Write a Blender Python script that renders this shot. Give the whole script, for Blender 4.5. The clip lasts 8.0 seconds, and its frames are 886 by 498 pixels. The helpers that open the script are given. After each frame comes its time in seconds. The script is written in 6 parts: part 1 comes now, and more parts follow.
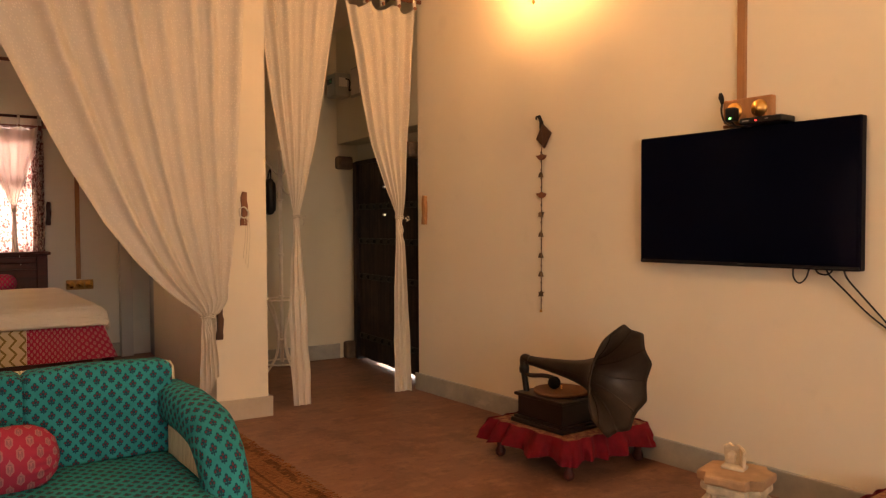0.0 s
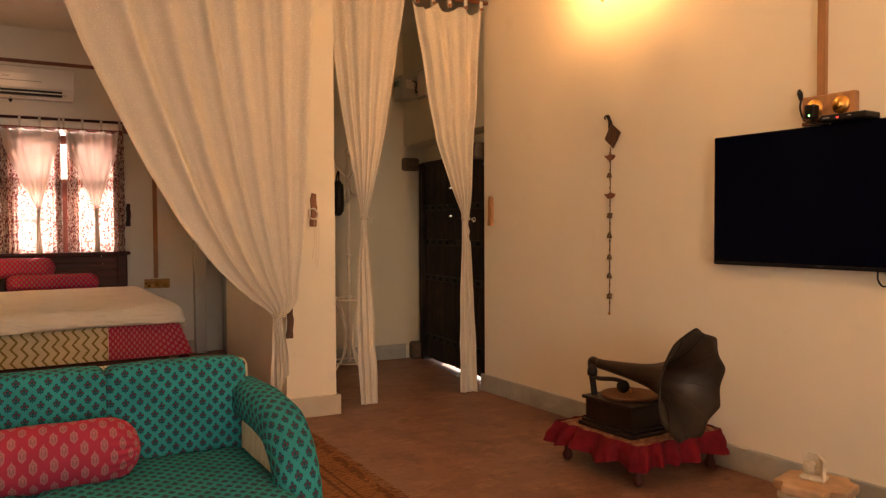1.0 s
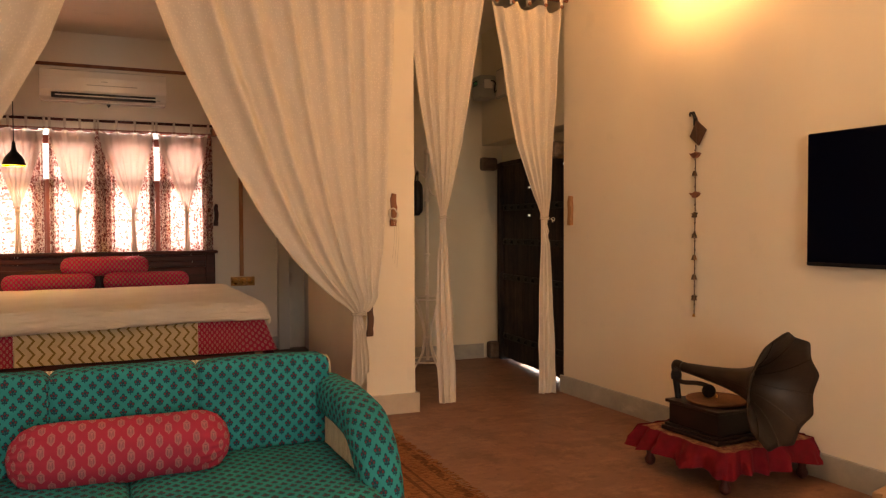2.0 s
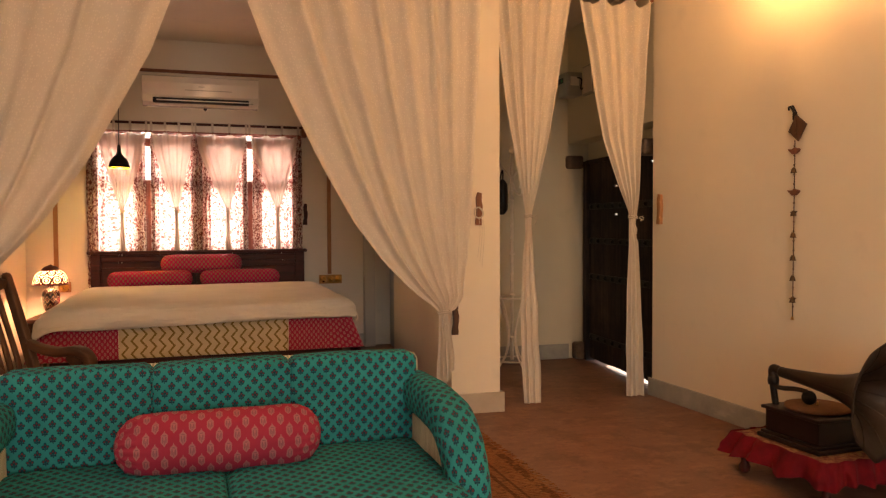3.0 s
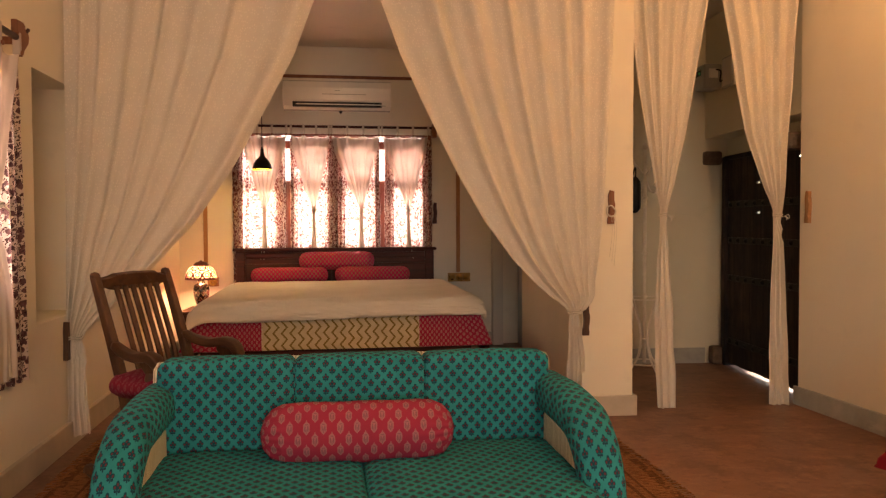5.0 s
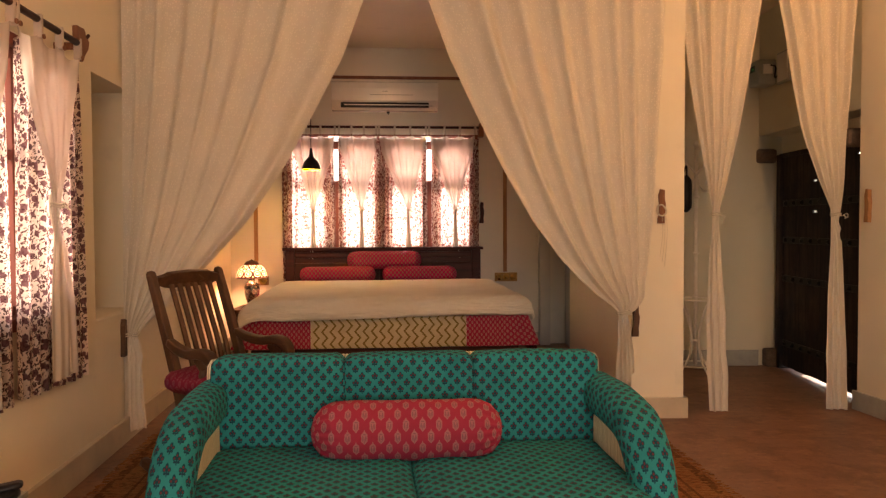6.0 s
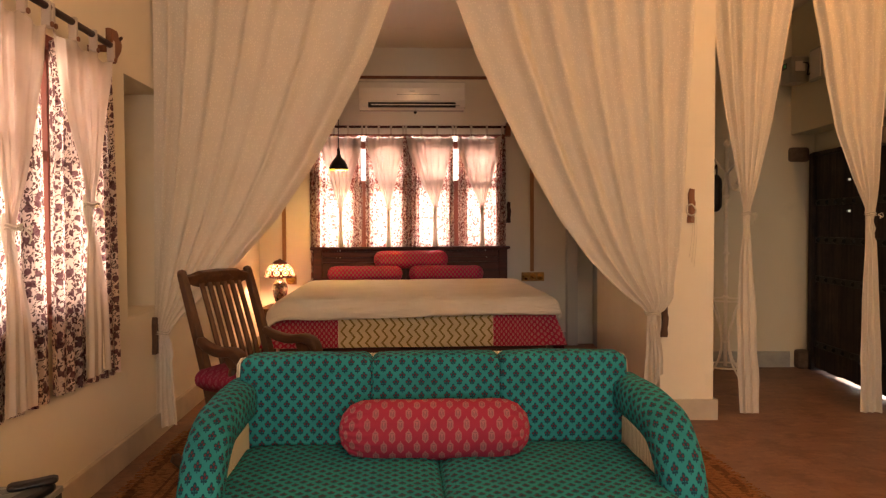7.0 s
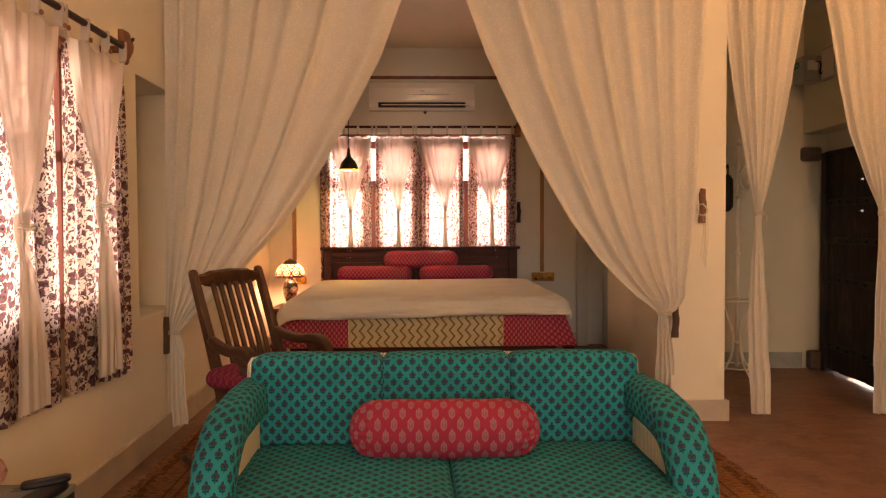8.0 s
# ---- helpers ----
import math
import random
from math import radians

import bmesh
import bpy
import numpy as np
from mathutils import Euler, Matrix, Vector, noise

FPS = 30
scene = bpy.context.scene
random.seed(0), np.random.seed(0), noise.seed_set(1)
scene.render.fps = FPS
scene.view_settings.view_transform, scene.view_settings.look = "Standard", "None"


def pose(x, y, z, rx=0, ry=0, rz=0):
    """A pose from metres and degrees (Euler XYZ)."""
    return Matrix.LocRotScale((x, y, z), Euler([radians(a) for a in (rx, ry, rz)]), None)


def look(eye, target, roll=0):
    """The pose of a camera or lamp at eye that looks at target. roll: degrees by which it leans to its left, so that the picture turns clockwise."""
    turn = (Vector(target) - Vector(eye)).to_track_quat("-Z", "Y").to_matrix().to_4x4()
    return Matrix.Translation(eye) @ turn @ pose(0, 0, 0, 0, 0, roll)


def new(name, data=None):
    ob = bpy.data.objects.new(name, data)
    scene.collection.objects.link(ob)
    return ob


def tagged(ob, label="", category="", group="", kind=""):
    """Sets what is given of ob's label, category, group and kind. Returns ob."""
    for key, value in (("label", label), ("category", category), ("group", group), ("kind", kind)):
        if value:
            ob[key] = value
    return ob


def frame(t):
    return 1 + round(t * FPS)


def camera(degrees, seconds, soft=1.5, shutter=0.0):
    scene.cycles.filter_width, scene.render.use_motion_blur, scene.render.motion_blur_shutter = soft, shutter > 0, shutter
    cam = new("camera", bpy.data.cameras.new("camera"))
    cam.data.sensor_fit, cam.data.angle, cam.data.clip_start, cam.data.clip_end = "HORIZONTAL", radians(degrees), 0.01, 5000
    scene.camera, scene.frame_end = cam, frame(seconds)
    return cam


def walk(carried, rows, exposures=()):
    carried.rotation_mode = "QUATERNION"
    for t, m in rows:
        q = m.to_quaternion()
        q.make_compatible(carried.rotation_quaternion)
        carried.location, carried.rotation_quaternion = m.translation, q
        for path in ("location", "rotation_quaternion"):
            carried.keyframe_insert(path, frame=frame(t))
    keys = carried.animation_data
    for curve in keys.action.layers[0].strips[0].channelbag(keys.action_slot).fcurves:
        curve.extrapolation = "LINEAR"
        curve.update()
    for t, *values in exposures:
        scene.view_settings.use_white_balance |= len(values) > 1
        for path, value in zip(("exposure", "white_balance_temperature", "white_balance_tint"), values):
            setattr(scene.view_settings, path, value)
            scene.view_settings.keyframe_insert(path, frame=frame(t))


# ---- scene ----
cam = camera(60.80, 8.0, 1.3)
EYE, LEVER = 1.18, 0.162
# seconds, heading to the left of +y, pitch and roll in degrees; the lens swings ahead of a fixed pivot
ROWS = [
    (0, -30.362, -1.863, -0.301),
    (0.5, -28.219, -1.814, -0.324),
    (1, -25.501, -1.756, -0.292),
    (1.5, -22.767, -1.741, -0.267),
    (3, -13.473, -1.793, -0.269),
    (3.5, -10.780, -1.816, -0.234),
    (4, -8.201, -1.826, -0.252),
    (4.5, -6.025, -1.843, -0.234),
    (6, -0.495, -1.868, -0.274),
    (6.5, 0.652, -1.885, -0.272),
    (7, 1.487, -1.891, -0.259),
    (7.5, 1.963, -1.884, -0.258),
    (8, 2.222, -1.886, -0.265),
]


def eye_pose(yaw, pitch, roll):
    a, p = radians(yaw), radians(pitch)
    eye = Vector((-LEVER * math.sin(a), LEVER * math.cos(a), EYE))
    way = Vector((-math.sin(a) * math.cos(p), math.cos(a) * math.cos(p), math.sin(p)))
    return look(eye, eye + way, roll)


walk(cam, [(t, eye_pose(yaw, pitch, roll)) for t, yaw, pitch, roll in ROWS], [(0.0, 1.90, 7900, 17), (8.0, 1.90, 7900, 17)])

# ---- light ----
world = bpy.data.worlds.new("world")
scene.world = world
world.use_nodes = True
wn = world.node_tree.nodes
sky = wn.new("ShaderNodeTexSky")
sky.sky_type, sky.sun_disc = "NISHITA", False
sky.sun_elevation, sky.sun_rotation = radians(44.6), radians(39)
world.node_tree.links.new(sky.outputs[0], wn["Background"].inputs[0])
wn["Background"].inputs[1].default_value = 0.15

sun = new("sun", bpy.data.lights.new("sun", "SUN"))
sun.data.energy, sun.data.angle, sun.data.color = 3.0, radians(0.5), (1.0, 0.94, 0.85)
sun.matrix_world = look((9, 11, 14), (0, 0, 0))

WARM = (1.0, 0.55, 0.275)


def lamp_light(name, at, watts, color=WARM, radius=0.04):
    ob = new(name, bpy.data.lights.new(name, "POINT"))
    ob.data.energy, ob.data.color, ob.data.shadow_soft_size = watts, color, radius
    ob.location = at
    return ob




def daylight(name, m, w, h, watts, color, spread=180):
    """The sky's light in a window's opening; it shines along the pose's -z."""
    ob = new(name, bpy.data.lights.new(name, "AREA"))
    ob.data.shape, ob.data.size, ob.data.size_y, ob.data.energy, ob.data.color = "RECTANGLE", w, h, watts, color
    ob.data.spread = radians(spread)
    ob.matrix_world = m
    return ob


# ---- materials ----
class Nodes:
    """A small writer for node trees."""

    def __init__(self, name):
        self.mat = bpy.data.materials.new(name)
        self.mat.use_nodes = True
        self.t = self.mat.node_tree
        self.bsdf = self.t.nodes["Principled BSDF"]
        self.out = self.t.nodes["Material Output"]

    def put(self, socket, value):
        if isinstance(value, bpy.types.NodeSocket):
            self.t.links.new(value, socket)
        elif isinstance(value, (tuple, list)) and len(value) == 3 and socket.type == "RGBA":
            socket.default_value = (*value, 1)
        else:
            socket.default_value = value

    def node(self, kind, out=0, props=(), **ins):
        n = self.t.nodes.new(kind)
        for k, v in props:
            if k == "operation":
                n.operation = v
            else:
                n.bands_direction = v
        for k, v in ins.items():
            self.put(n.inputs[int(k[1:])] if k[0] == "i" and k[1:].isdigit() else n.inputs[k.replace("_", " ")], v)
        return n.outputs[out]

    def math(self, op, a, b=0.0, c=0.0):
        return self.node("ShaderNodeMath", props=[("operation", op)], i0=a, i1=b, i2=c)

    def mix(self, f, a, b):
        n = self.t.nodes.new("ShaderNodeMix")
        n.data_type = "RGBA"
        self.put(n.inputs[0], f), self.put(n.inputs[6], a), self.put(n.inputs[7], b)
        return n.outputs[2]

    def ramp(self, f, lo, hi):
        return self.node("ShaderNodeMapRange", i0=f, i1=lo, i2=hi)

    def coord(self, which="Object"):
        n = self.t.nodes.new("ShaderNodeTexCoord")
        return n.outputs[which]

    def noise(self, scale, detail=3.0, vec=None, rough=0.55, out=0):
        return self.node("ShaderNodeTexNoise", out, i0=vec or self.coord(), Scale=scale, Detail=detail, Roughness=rough)

    def stretch(self, vec, sx, sy, sz):
        return self.node("ShaderNodeMapping", i0=vec, Scale=(sx, sy, sz))

    def bump(self, height, strength=0.3, distance=0.01, base=None):
        n = self.t.nodes.new("ShaderNodeBump")
        self.put(n.inputs["Strength"], strength), self.put(n.inputs["Distance"], distance), self.put(n.inputs["Height"], height)
        if base is not None:
            self.put(n.inputs["Normal"], base)
        return n.outputs[0]

    def finish(self, color, rough=0.6, normal=None, metal=0.0, spec=None, coat=0.0):
        self.put(self.bsdf.inputs["Base Color"], color)
        self.put(self.bsdf.inputs["Roughness"], rough)
        self.put(self.bsdf.inputs["Metallic"], metal)
        if spec is not None:
            self.put(self.bsdf.inputs["Specular IOR Level"], spec)
        if coat:
            self.put(self.bsdf.inputs["Coat Weight"], coat)
        if normal is not None:
            self.put(self.bsdf.inputs["Normal"], normal)
        return self.mat

    def cloth(self, color, letting, normal=None, clear=0.0):
        """Thin cloth: light is scattered back and, by the given share, let through; clear: the share of open weave."""
        d = self.node("ShaderNodeBsdfDiffuse", Color=color)
        tr = self.node("ShaderNodeBsdfTranslucent", Color=color)
        if normal is not None:
            self.put(d.node.inputs["Normal"], normal)
        m = self.node("ShaderNodeMixShader", i0=letting, i1=d, i2=tr)
        if clear:
            m = self.node("ShaderNodeMixShader", i0=clear, i1=m, i2=self.node("ShaderNodeBsdfTransparent"))
        self.t.links.new(m, self.out.inputs[0])
        return self.mat


def plain(name, color, rough=0.5, metal=0.0, vary=0.15, scale=12.0, bump=0.1, spec=None, coat=0.0):
    n = Nodes(name)
    f = n.noise(scale, 4)
    dark = tuple(c * (1 - vary) for c in color)
    lite = tuple(min(1, c * (1 + vary)) for c in color)
    return n.finish(n.mix(n.ramp(f, 0.3, 0.7), dark, lite), n.math("MULTIPLY_ADD", f, 0.2, rough - 0.1), n.bump(n.noise(scale * 6, 2), bump, 0.003), metal, spec, coat)


def wood(name, dark, lite, rough=0.45, axis="z", scale=1.0, coat=0.0):
    n = Nodes(name)
    st = {"x": (1.2, 16, 16), "y": (16, 1.2, 16), "z": (16, 16, 1.2)}[axis]
    v = n.stretch(n.coord(), *[s * scale for s in st])
    g = n.noise(1.6, 6, v, 0.65)
    fine = n.noise(9, 3, v)
    f = n.math("ADD", n.math("MULTIPLY", g, 0.75), n.math("MULTIPLY", fine, 0.25))
    return n.finish(n.mix(n.ramp(f, 0.32, 0.68), dark, lite), n.math("MULTIPLY_ADD", fine, 0.25, rough - 0.12), n.bump(f, 0.25, 0.003), spec=0.32, coat=coat)


def plaster(name, color, stain=0.08):
    n = Nodes(name)
    big = n.noise(0.9, 5)
    mid = n.noise(5, 4)
    c = n.mix(n.ramp(big, 0.35, 0.7), tuple(x * (1 - stain) for x in color), color)
    c = n.mix(n.ramp(mid, 0.62, 0.8), c, tuple(x * (1 - 1.6 * stain) for x in color))
    trowel = n.noise(7, 3)
    nb = n.bump(n.noise(120, 2), 0.12, 0.002, n.bump(trowel, 0.22, 0.012))
    return n.finish(c, 0.62, nb, spec=0.25)


M_WALL = plaster("cream_plaster", (0.80, 0.735, 0.60))
M_BEDWALL = plaster("bedroom_plaster", (0.76, 0.72, 0.64))
# duller, greener cream: the passage's dimness is put into the colour
M_PASSAGE = plaster("dimmed_passage_plaster", (0.68, 0.65, 0.52))
M_CEIL = plaster("ceiling_plaster", (0.74, 0.68, 0.60))


def floor_material():
    n = Nodes("red_oxide_floor")
    big, mid, fine = n.noise(1.3, 5), n.noise(6, 5, rough=0.7), n.noise(60, 3)
    swept = n.noise(7, 6, n.stretch(n.coord(), 0.75, 1.2, 1), 0.72)
    c = n.mix(n.ramp(big, 0.3, 0.7), (0.172, 0.083, 0.052), (0.250, 0.130, 0.086))
    c = n.mix(n.math("MULTIPLY", n.ramp(swept, 0.48, 0.64), 0.70), c, (0.325, 0.186, 0.126))
    c = n.mix(n.math("MULTIPLY", n.ramp(n.noise(3.4, 6, rough=0.75), 0.50, 0.62), 0.70), c, (0.125, 0.057, 0.036))
    c = n.mix(n.math("MULTIPLY", n.ramp(n.noise(13, 6, n.stretch(n.coord(), 0.8, 1.2, 1), 0.8), 0.53, 0.64), 0.60), c, (0.105, 0.048, 0.031))
    c = n.mix(n.math("MULTIPLY", n.ramp(n.noise(40, 4, rough=0.7), 0.62, 0.70), 0.5), c, (0.40, 0.26, 0.18))
    return n.finish(c, n.math("MULTIPLY_ADD", swept, 0.25, 0.36), n.bump(n.math("ADD", mid, n.math("MULTIPLY", fine, 0.3)), 0.18, 0.006), spec=0.35)


M_FLOOR = floor_material()


def skirting_material():
    n = Nodes("grey_stone_skirting")
    v = n.noise(4, 6, rough=0.7)
    vein = n.noise(2.2, 8, n.stretch(n.coord(), 1, 1, 3), 0.8)
    c = n.mix(n.ramp(v, 0.3, 0.7), (0.27, 0.28, 0.26), (0.43, 0.43, 0.39))
    c = n.mix(n.math("MULTIPLY", n.ramp(vein, 0.58, 0.7), 0.5), c, (0.62, 0.60, 0.54))
    return n.finish(c, 0.38, n.bump(v, 0.08, 0.004))


M_SKIRT = skirting_material()
M_SKIRTCREAM = plain("worn_cream_plinth", (0.52, 0.45, 0.35), 0.5, 0, 0.15, 5, 0.15)


def weave_bump(n, vec, scale, strength=0.25):
    w1 = n.node("ShaderNodeTexWave", i0=vec, Scale=scale, props=[("bands_direction", "X")])
    w2 = n.node("ShaderNodeTexWave", i0=vec, Scale=scale, props=[("bands_direction", "Y")])
    return n.bump(n.math("ADD", w1, w2), strength, 0.002)


def curtain_material(name, color, letting, dots=True, clear=0.0):
    """White cotton with a small woven spot."""
    n = Nodes(name)
    uv = n.coord("UV")
    c = n.mix(n.ramp(n.noise(6, 4, uv), 0.3, 0.7), tuple(x * 0.95 for x in color), color)
    if dots:
        d = n.node("ShaderNodeTexVoronoi", 0, i0=uv, Scale=60, Randomness=0.6)
        spot = n.math("MULTIPLY", n.ramp(d, 0.38, 0.22), 0.75)
        c = n.mix(spot, c, tuple(min(0.9, x * 1.16) for x in color))
        letting = n.math("MULTIPLY", n.math("SUBTRACT", 1.0, spot), letting)
    return n.cloth(c, letting, weave_bump(n, uv, 400, 0.1), clear)


def lattice(n, uv, du, dv, shift=0.5):
    """Cell coordinates from -0.5 to 0.5 of a grid whose rows are shifted by half a cell, and the row's and column's number."""
    sep = n.t.nodes.new("ShaderNodeSeparateXYZ")
    n.put(sep.inputs[0], uv)
    v = n.math("DIVIDE", sep.outputs[1], dv)
    row = n.math("FLOOR", v)
    odd = n.math("FLOORED_MODULO", row, 2.0)
    u = n.math("MULTIPLY_ADD", odd, shift, n.math("DIVIDE", sep.outputs[0], du))
    col = n.math("FLOOR", u)
    return n.math("SUBTRACT", n.math("SUBTRACT", u, col), 0.5), n.math("SUBTRACT", n.math("SUBTRACT", v, row), 0.5), row, col


def layers(n, uv, du, dv):
    """The cell coordinates of two square grids, the second half a cell off the first both ways."""
    moved = n.node("ShaderNodeVectorMath", props=[("operation", "ADD")], i0=uv, i1=(du / 2, dv / 2, 0))
    return [lattice(n, v, du, dv, 0.0)[:2] for v in (uv, moved)]


def blob(n, x, y, cx, cy, rx, ry, soft=0.25):
    """1 inside an ellipse, 0 outside."""
    dx = n.math("DIVIDE", n.math("SUBTRACT", x, cx), rx)
    dy = n.math("DIVIDE", n.math("SUBTRACT", y, cy), ry)
    d = n.math("ADD", n.math("MULTIPLY", dx, dx), n.math("MULTIPLY", dy, dy))
    return n.ramp(d, 1 + soft, 1 - soft)


def most(n, *fs):
    out = fs[0]
    for f in fs[1:]:
        out = n.math("MAXIMUM", out, f)
    return out


def green_print():
    n = Nodes("green_block_print_cotton")
    uv = n.coord("UV")
    wob = n.node("ShaderNodeTexNoise", 1, i0=uv, Scale=45, Detail=2)
    uvw = n.node("ShaderNodeVectorMath", props=[("operation", "MULTIPLY_ADD")], i0=wob, i1=(0.006, 0.006, 0), i2=uv)
    leaf = red = 0.0
    for x, y in layers(n, uvw, 0.047, 0.050):
        leaf = most(n, leaf, blob(n, x, y, -0.148, 0.03, 0.112, 0.115), blob(n, x, y, 0.148, 0.03, 0.112, 0.115), blob(n, x, y, 0, 0.175, 0.105, 0.148), blob(n, x, y, 0, 0.0, 0.065, 0.12),
                    blob(n, x, y, -0.115, -0.145, 0.085, 0.065), blob(n, x, y, 0.115, -0.145, 0.085, 0.065), blob(n, x, y, 0, -0.19, 0.04, 0.12))
        red = most(n, red, blob(n, x, y, -0.145, 0.02, 0.058, 0.062), blob(n, x, y, 0.145, 0.02, 0.058, 0.062), blob(n, x, y, 0, 0.15, 0.05, 0.065))
    base = n.mix(n.ramp(n.noise(9, 4, uv), 0.3, 0.7), (0.006, 0.190, 0.206), (0.014, 0.270, 0.286))
    c = n.mix(n.math("MULTIPLY", leaf, 0.9), base, (0.006, 0.026, 0.052))
    c = n.mix(n.math("MULTIPLY", red, 0.95), c, (0.15, 0.028, 0.034))
    fold = n.noise(7, 4, n.stretch(uv, 1, 2.2, 1), 0.6)
    return n.finish(c, 0.85, n.bump(fold, 0.35, 0.02, weave_bump(n, uv, 260, 0.2)), spec=0.2)


def red_print(name, du, dv, base, motif, inner):
    n = Nodes(name)
    uv = n.coord("UV")
    wob = n.node("ShaderNodeTexNoise", 1, i0=uv, Scale=80, Detail=2)
    uvw = n.node("ShaderNodeVectorMath", props=[("operation", "MULTIPLY_ADD")], i0=wob, i1=(0.004, 0.004, 0), i2=uv)
    body = hole = 0.0
    for x, y in layers(n, uvw, du, dv):
        tip = n.math("MULTIPLY_ADD", n.math("ABSOLUTE", x), 0.8, n.math("ABSOLUTE", y))
        side_ = n.ramp(n.math("ABSOLUTE", x), 0.205, 0.175)
        body = most(n, body, n.math("MULTIPLY", n.ramp(tip, 0.31, 0.28), side_), blob(n, x, y, 0, -0.27, 0.03, 0.06))
        hole = most(n, hole, blob(n, x, y, -0.085, 0.03, 0.040, 0.125), blob(n, x, y, 0.085, 0.03, 0.040, 0.125), blob(n, x, y, 0, 0.12, 0.022, 0.11), blob(n, x, y, 0, -0.14, 0.10, 0.022))
    b = n.mix(n.ramp(n.noise(10, 4, uv), 0.3, 0.7), tuple(c * 0.85 for c in base), base)
    c = n.mix(n.math("MULTIPLY", body, 0.85), b, motif)
    c = n.mix(n.math("MULTIPLY", hole, 0.8), c, inner)
    return n.finish(c, 0.8, weave_bump(n, uv, 260, 0.2), spec=0.25)


def floral_material(name, k, leaf_color, tone_a, tone_b, letting=0.62):
    """White cotton with a dense flower and leaf print; k: how fine it is."""
    n = Nodes(name)
    uv = n.coord("UV")
    wob = n.node("ShaderNodeTexNoise", 1, i0=uv, Scale=34 * k, Detail=3)
    v2 = n.node("ShaderNodeVectorMath", props=[("operation", "MULTIPLY_ADD")], i0=wob, i1=(0.028 / k, 0.028 / k, 0), i2=uv)
    def vor(scale, vec, lo, hi, **kw):
        d = n.node("ShaderNodeTexVoronoi", 0, i0=vec, Scale=scale, Randomness=0.85)
        return n.ramp(d, hi, lo)
    flower = vor(20 * k, v2, 0.42, 0.47)
    leaf = vor(44 * k, n.stretch(v2, 1.7, 0.7, 1), 0.35, 0.40)
    leaf2 = vor(50 * k, n.stretch(n.node("ShaderNodeMapping", i0=v2, Rotation=(0, 0, 0.9)), 1.8, 0.65, 1), 0.33, 0.38)
    eye = vor(20 * k, v2, 0.11, 0.15)
    c = n.mix(n.math("MULTIPLY", most(n, leaf, leaf2), 0.92), (0.80, 0.68, 0.62), leaf_color)
    tone = n.mix(n.ramp(n.noise(30, 3, uv), 0.35, 0.65), tone_a, tone_b)
    c = n.mix(n.math("MULTIPLY", flower, 0.95), c, tone)
    c = n.mix(n.math("MULTIPLY", eye, 0.9), c, (0.04, 0.018, 0.03))
    return n.cloth(c, letting, weave_bump(n, uv, 300, 0.12))


M_GREEN = green_print()
M_BOLSTER = red_print("red_printed_cotton", 0.056, 0.080, (0.35, 0.027, 0.066), (0.34, 0.155, 0.165), (0.19, 0.085, 0.105))
M_BEDBOLSTER = red_print("red_dotted_cotton", 0.036, 0.046, (0.42, 0.012, 0.095), (0.24, 0.17, 0.13), (0.22, 0.12, 0.10))
M_SEATRED = red_print("dark_red_printed_cotton", 0.040, 0.052, (0.20, 0.012, 0.040), (0.24, 0.07, 0.10), (0.15, 0.015, 0.035))
M_REDSMALL = red_print("red_small_print_cotton", 0.032, 0.042, (0.36, 0.018, 0.060), (0.42, 0.24, 0.25), (0.30, 0.03, 0.06))
M_FLORAL = floral_material("floral_print_cotton", 1.55, (0.062, 0.020, 0.020), (0.095, 0.038, 0.045), (0.19, 0.092, 0.105))
M_FLORALB = floral_material("brown_floral_print_cotton", 1.7, (0.190, 0.050, 0.042), (0.21, 0.060, 0.055), (0.34, 0.135, 0.115), 0.55)
M_CURTAIN = curtain_material("white_spotted_cotton", (0.755, 0.70, 0.61), 0.24)
M_SHEER = curtain_material("sheer_white_cotton", (0.74, 0.66, 0.59), 0.31, False, 0.22)


def zigzag_material():
    n = Nodes("zigzag_print_cotton")
    sep = n.t.nodes.new("ShaderNodeSeparateXYZ")
    n.put(sep.inputs[0], n.coord("UV"))
    tri = n.math("PINGPONG", n.math("DIVIDE", sep.outputs[1], 0.041), 1.0)
    u = n.math("MULTIPLY_ADD", tri, 0.62, n.math("DIVIDE", sep.outputs[0], 0.056))
    f = n.math("ABSOLUTE", n.math("SUBTRACT", n.math("FRACT", u), 0.5))
    edge = n.math("MULTIPLY_ADD", n.noise(160, 2, n.coord("UV")), 0.10, 0.085)
    line = n.math("LESS_THAN", f, edge)
    base = n.mix(n.ramp(n.noise(12, 4, n.coord("UV")), 0.3, 0.7), (0.52, 0.45, 0.30), (0.62, 0.54, 0.37))
    c = n.mix(line, base, (0.225, 0.165, 0.050))
    return n.finish(c, 0.85, weave_bump(n, n.coord("UV"), 260, 0.2), spec=0.2)


M_ZIGZAG = zigzag_material()


def sheet_material():
    n = Nodes("white_bed_sheet")
    uv = n.coord("UV")
    c = n.mix(n.ramp(n.noise(4, 4, uv), 0.3, 0.7), (0.80, 0.74, 0.63), (0.87, 0.81, 0.70))
    wr = n.noise(6, 6, n.stretch(uv, 0.8, 3.2, 1), 0.65)
    return n.finish(c, 0.8, n.bump(wr, 0.9, 0.05, weave_bump(n, uv, 260, 0.1)), spec=0.2)


M_SHEET = sheet_material()


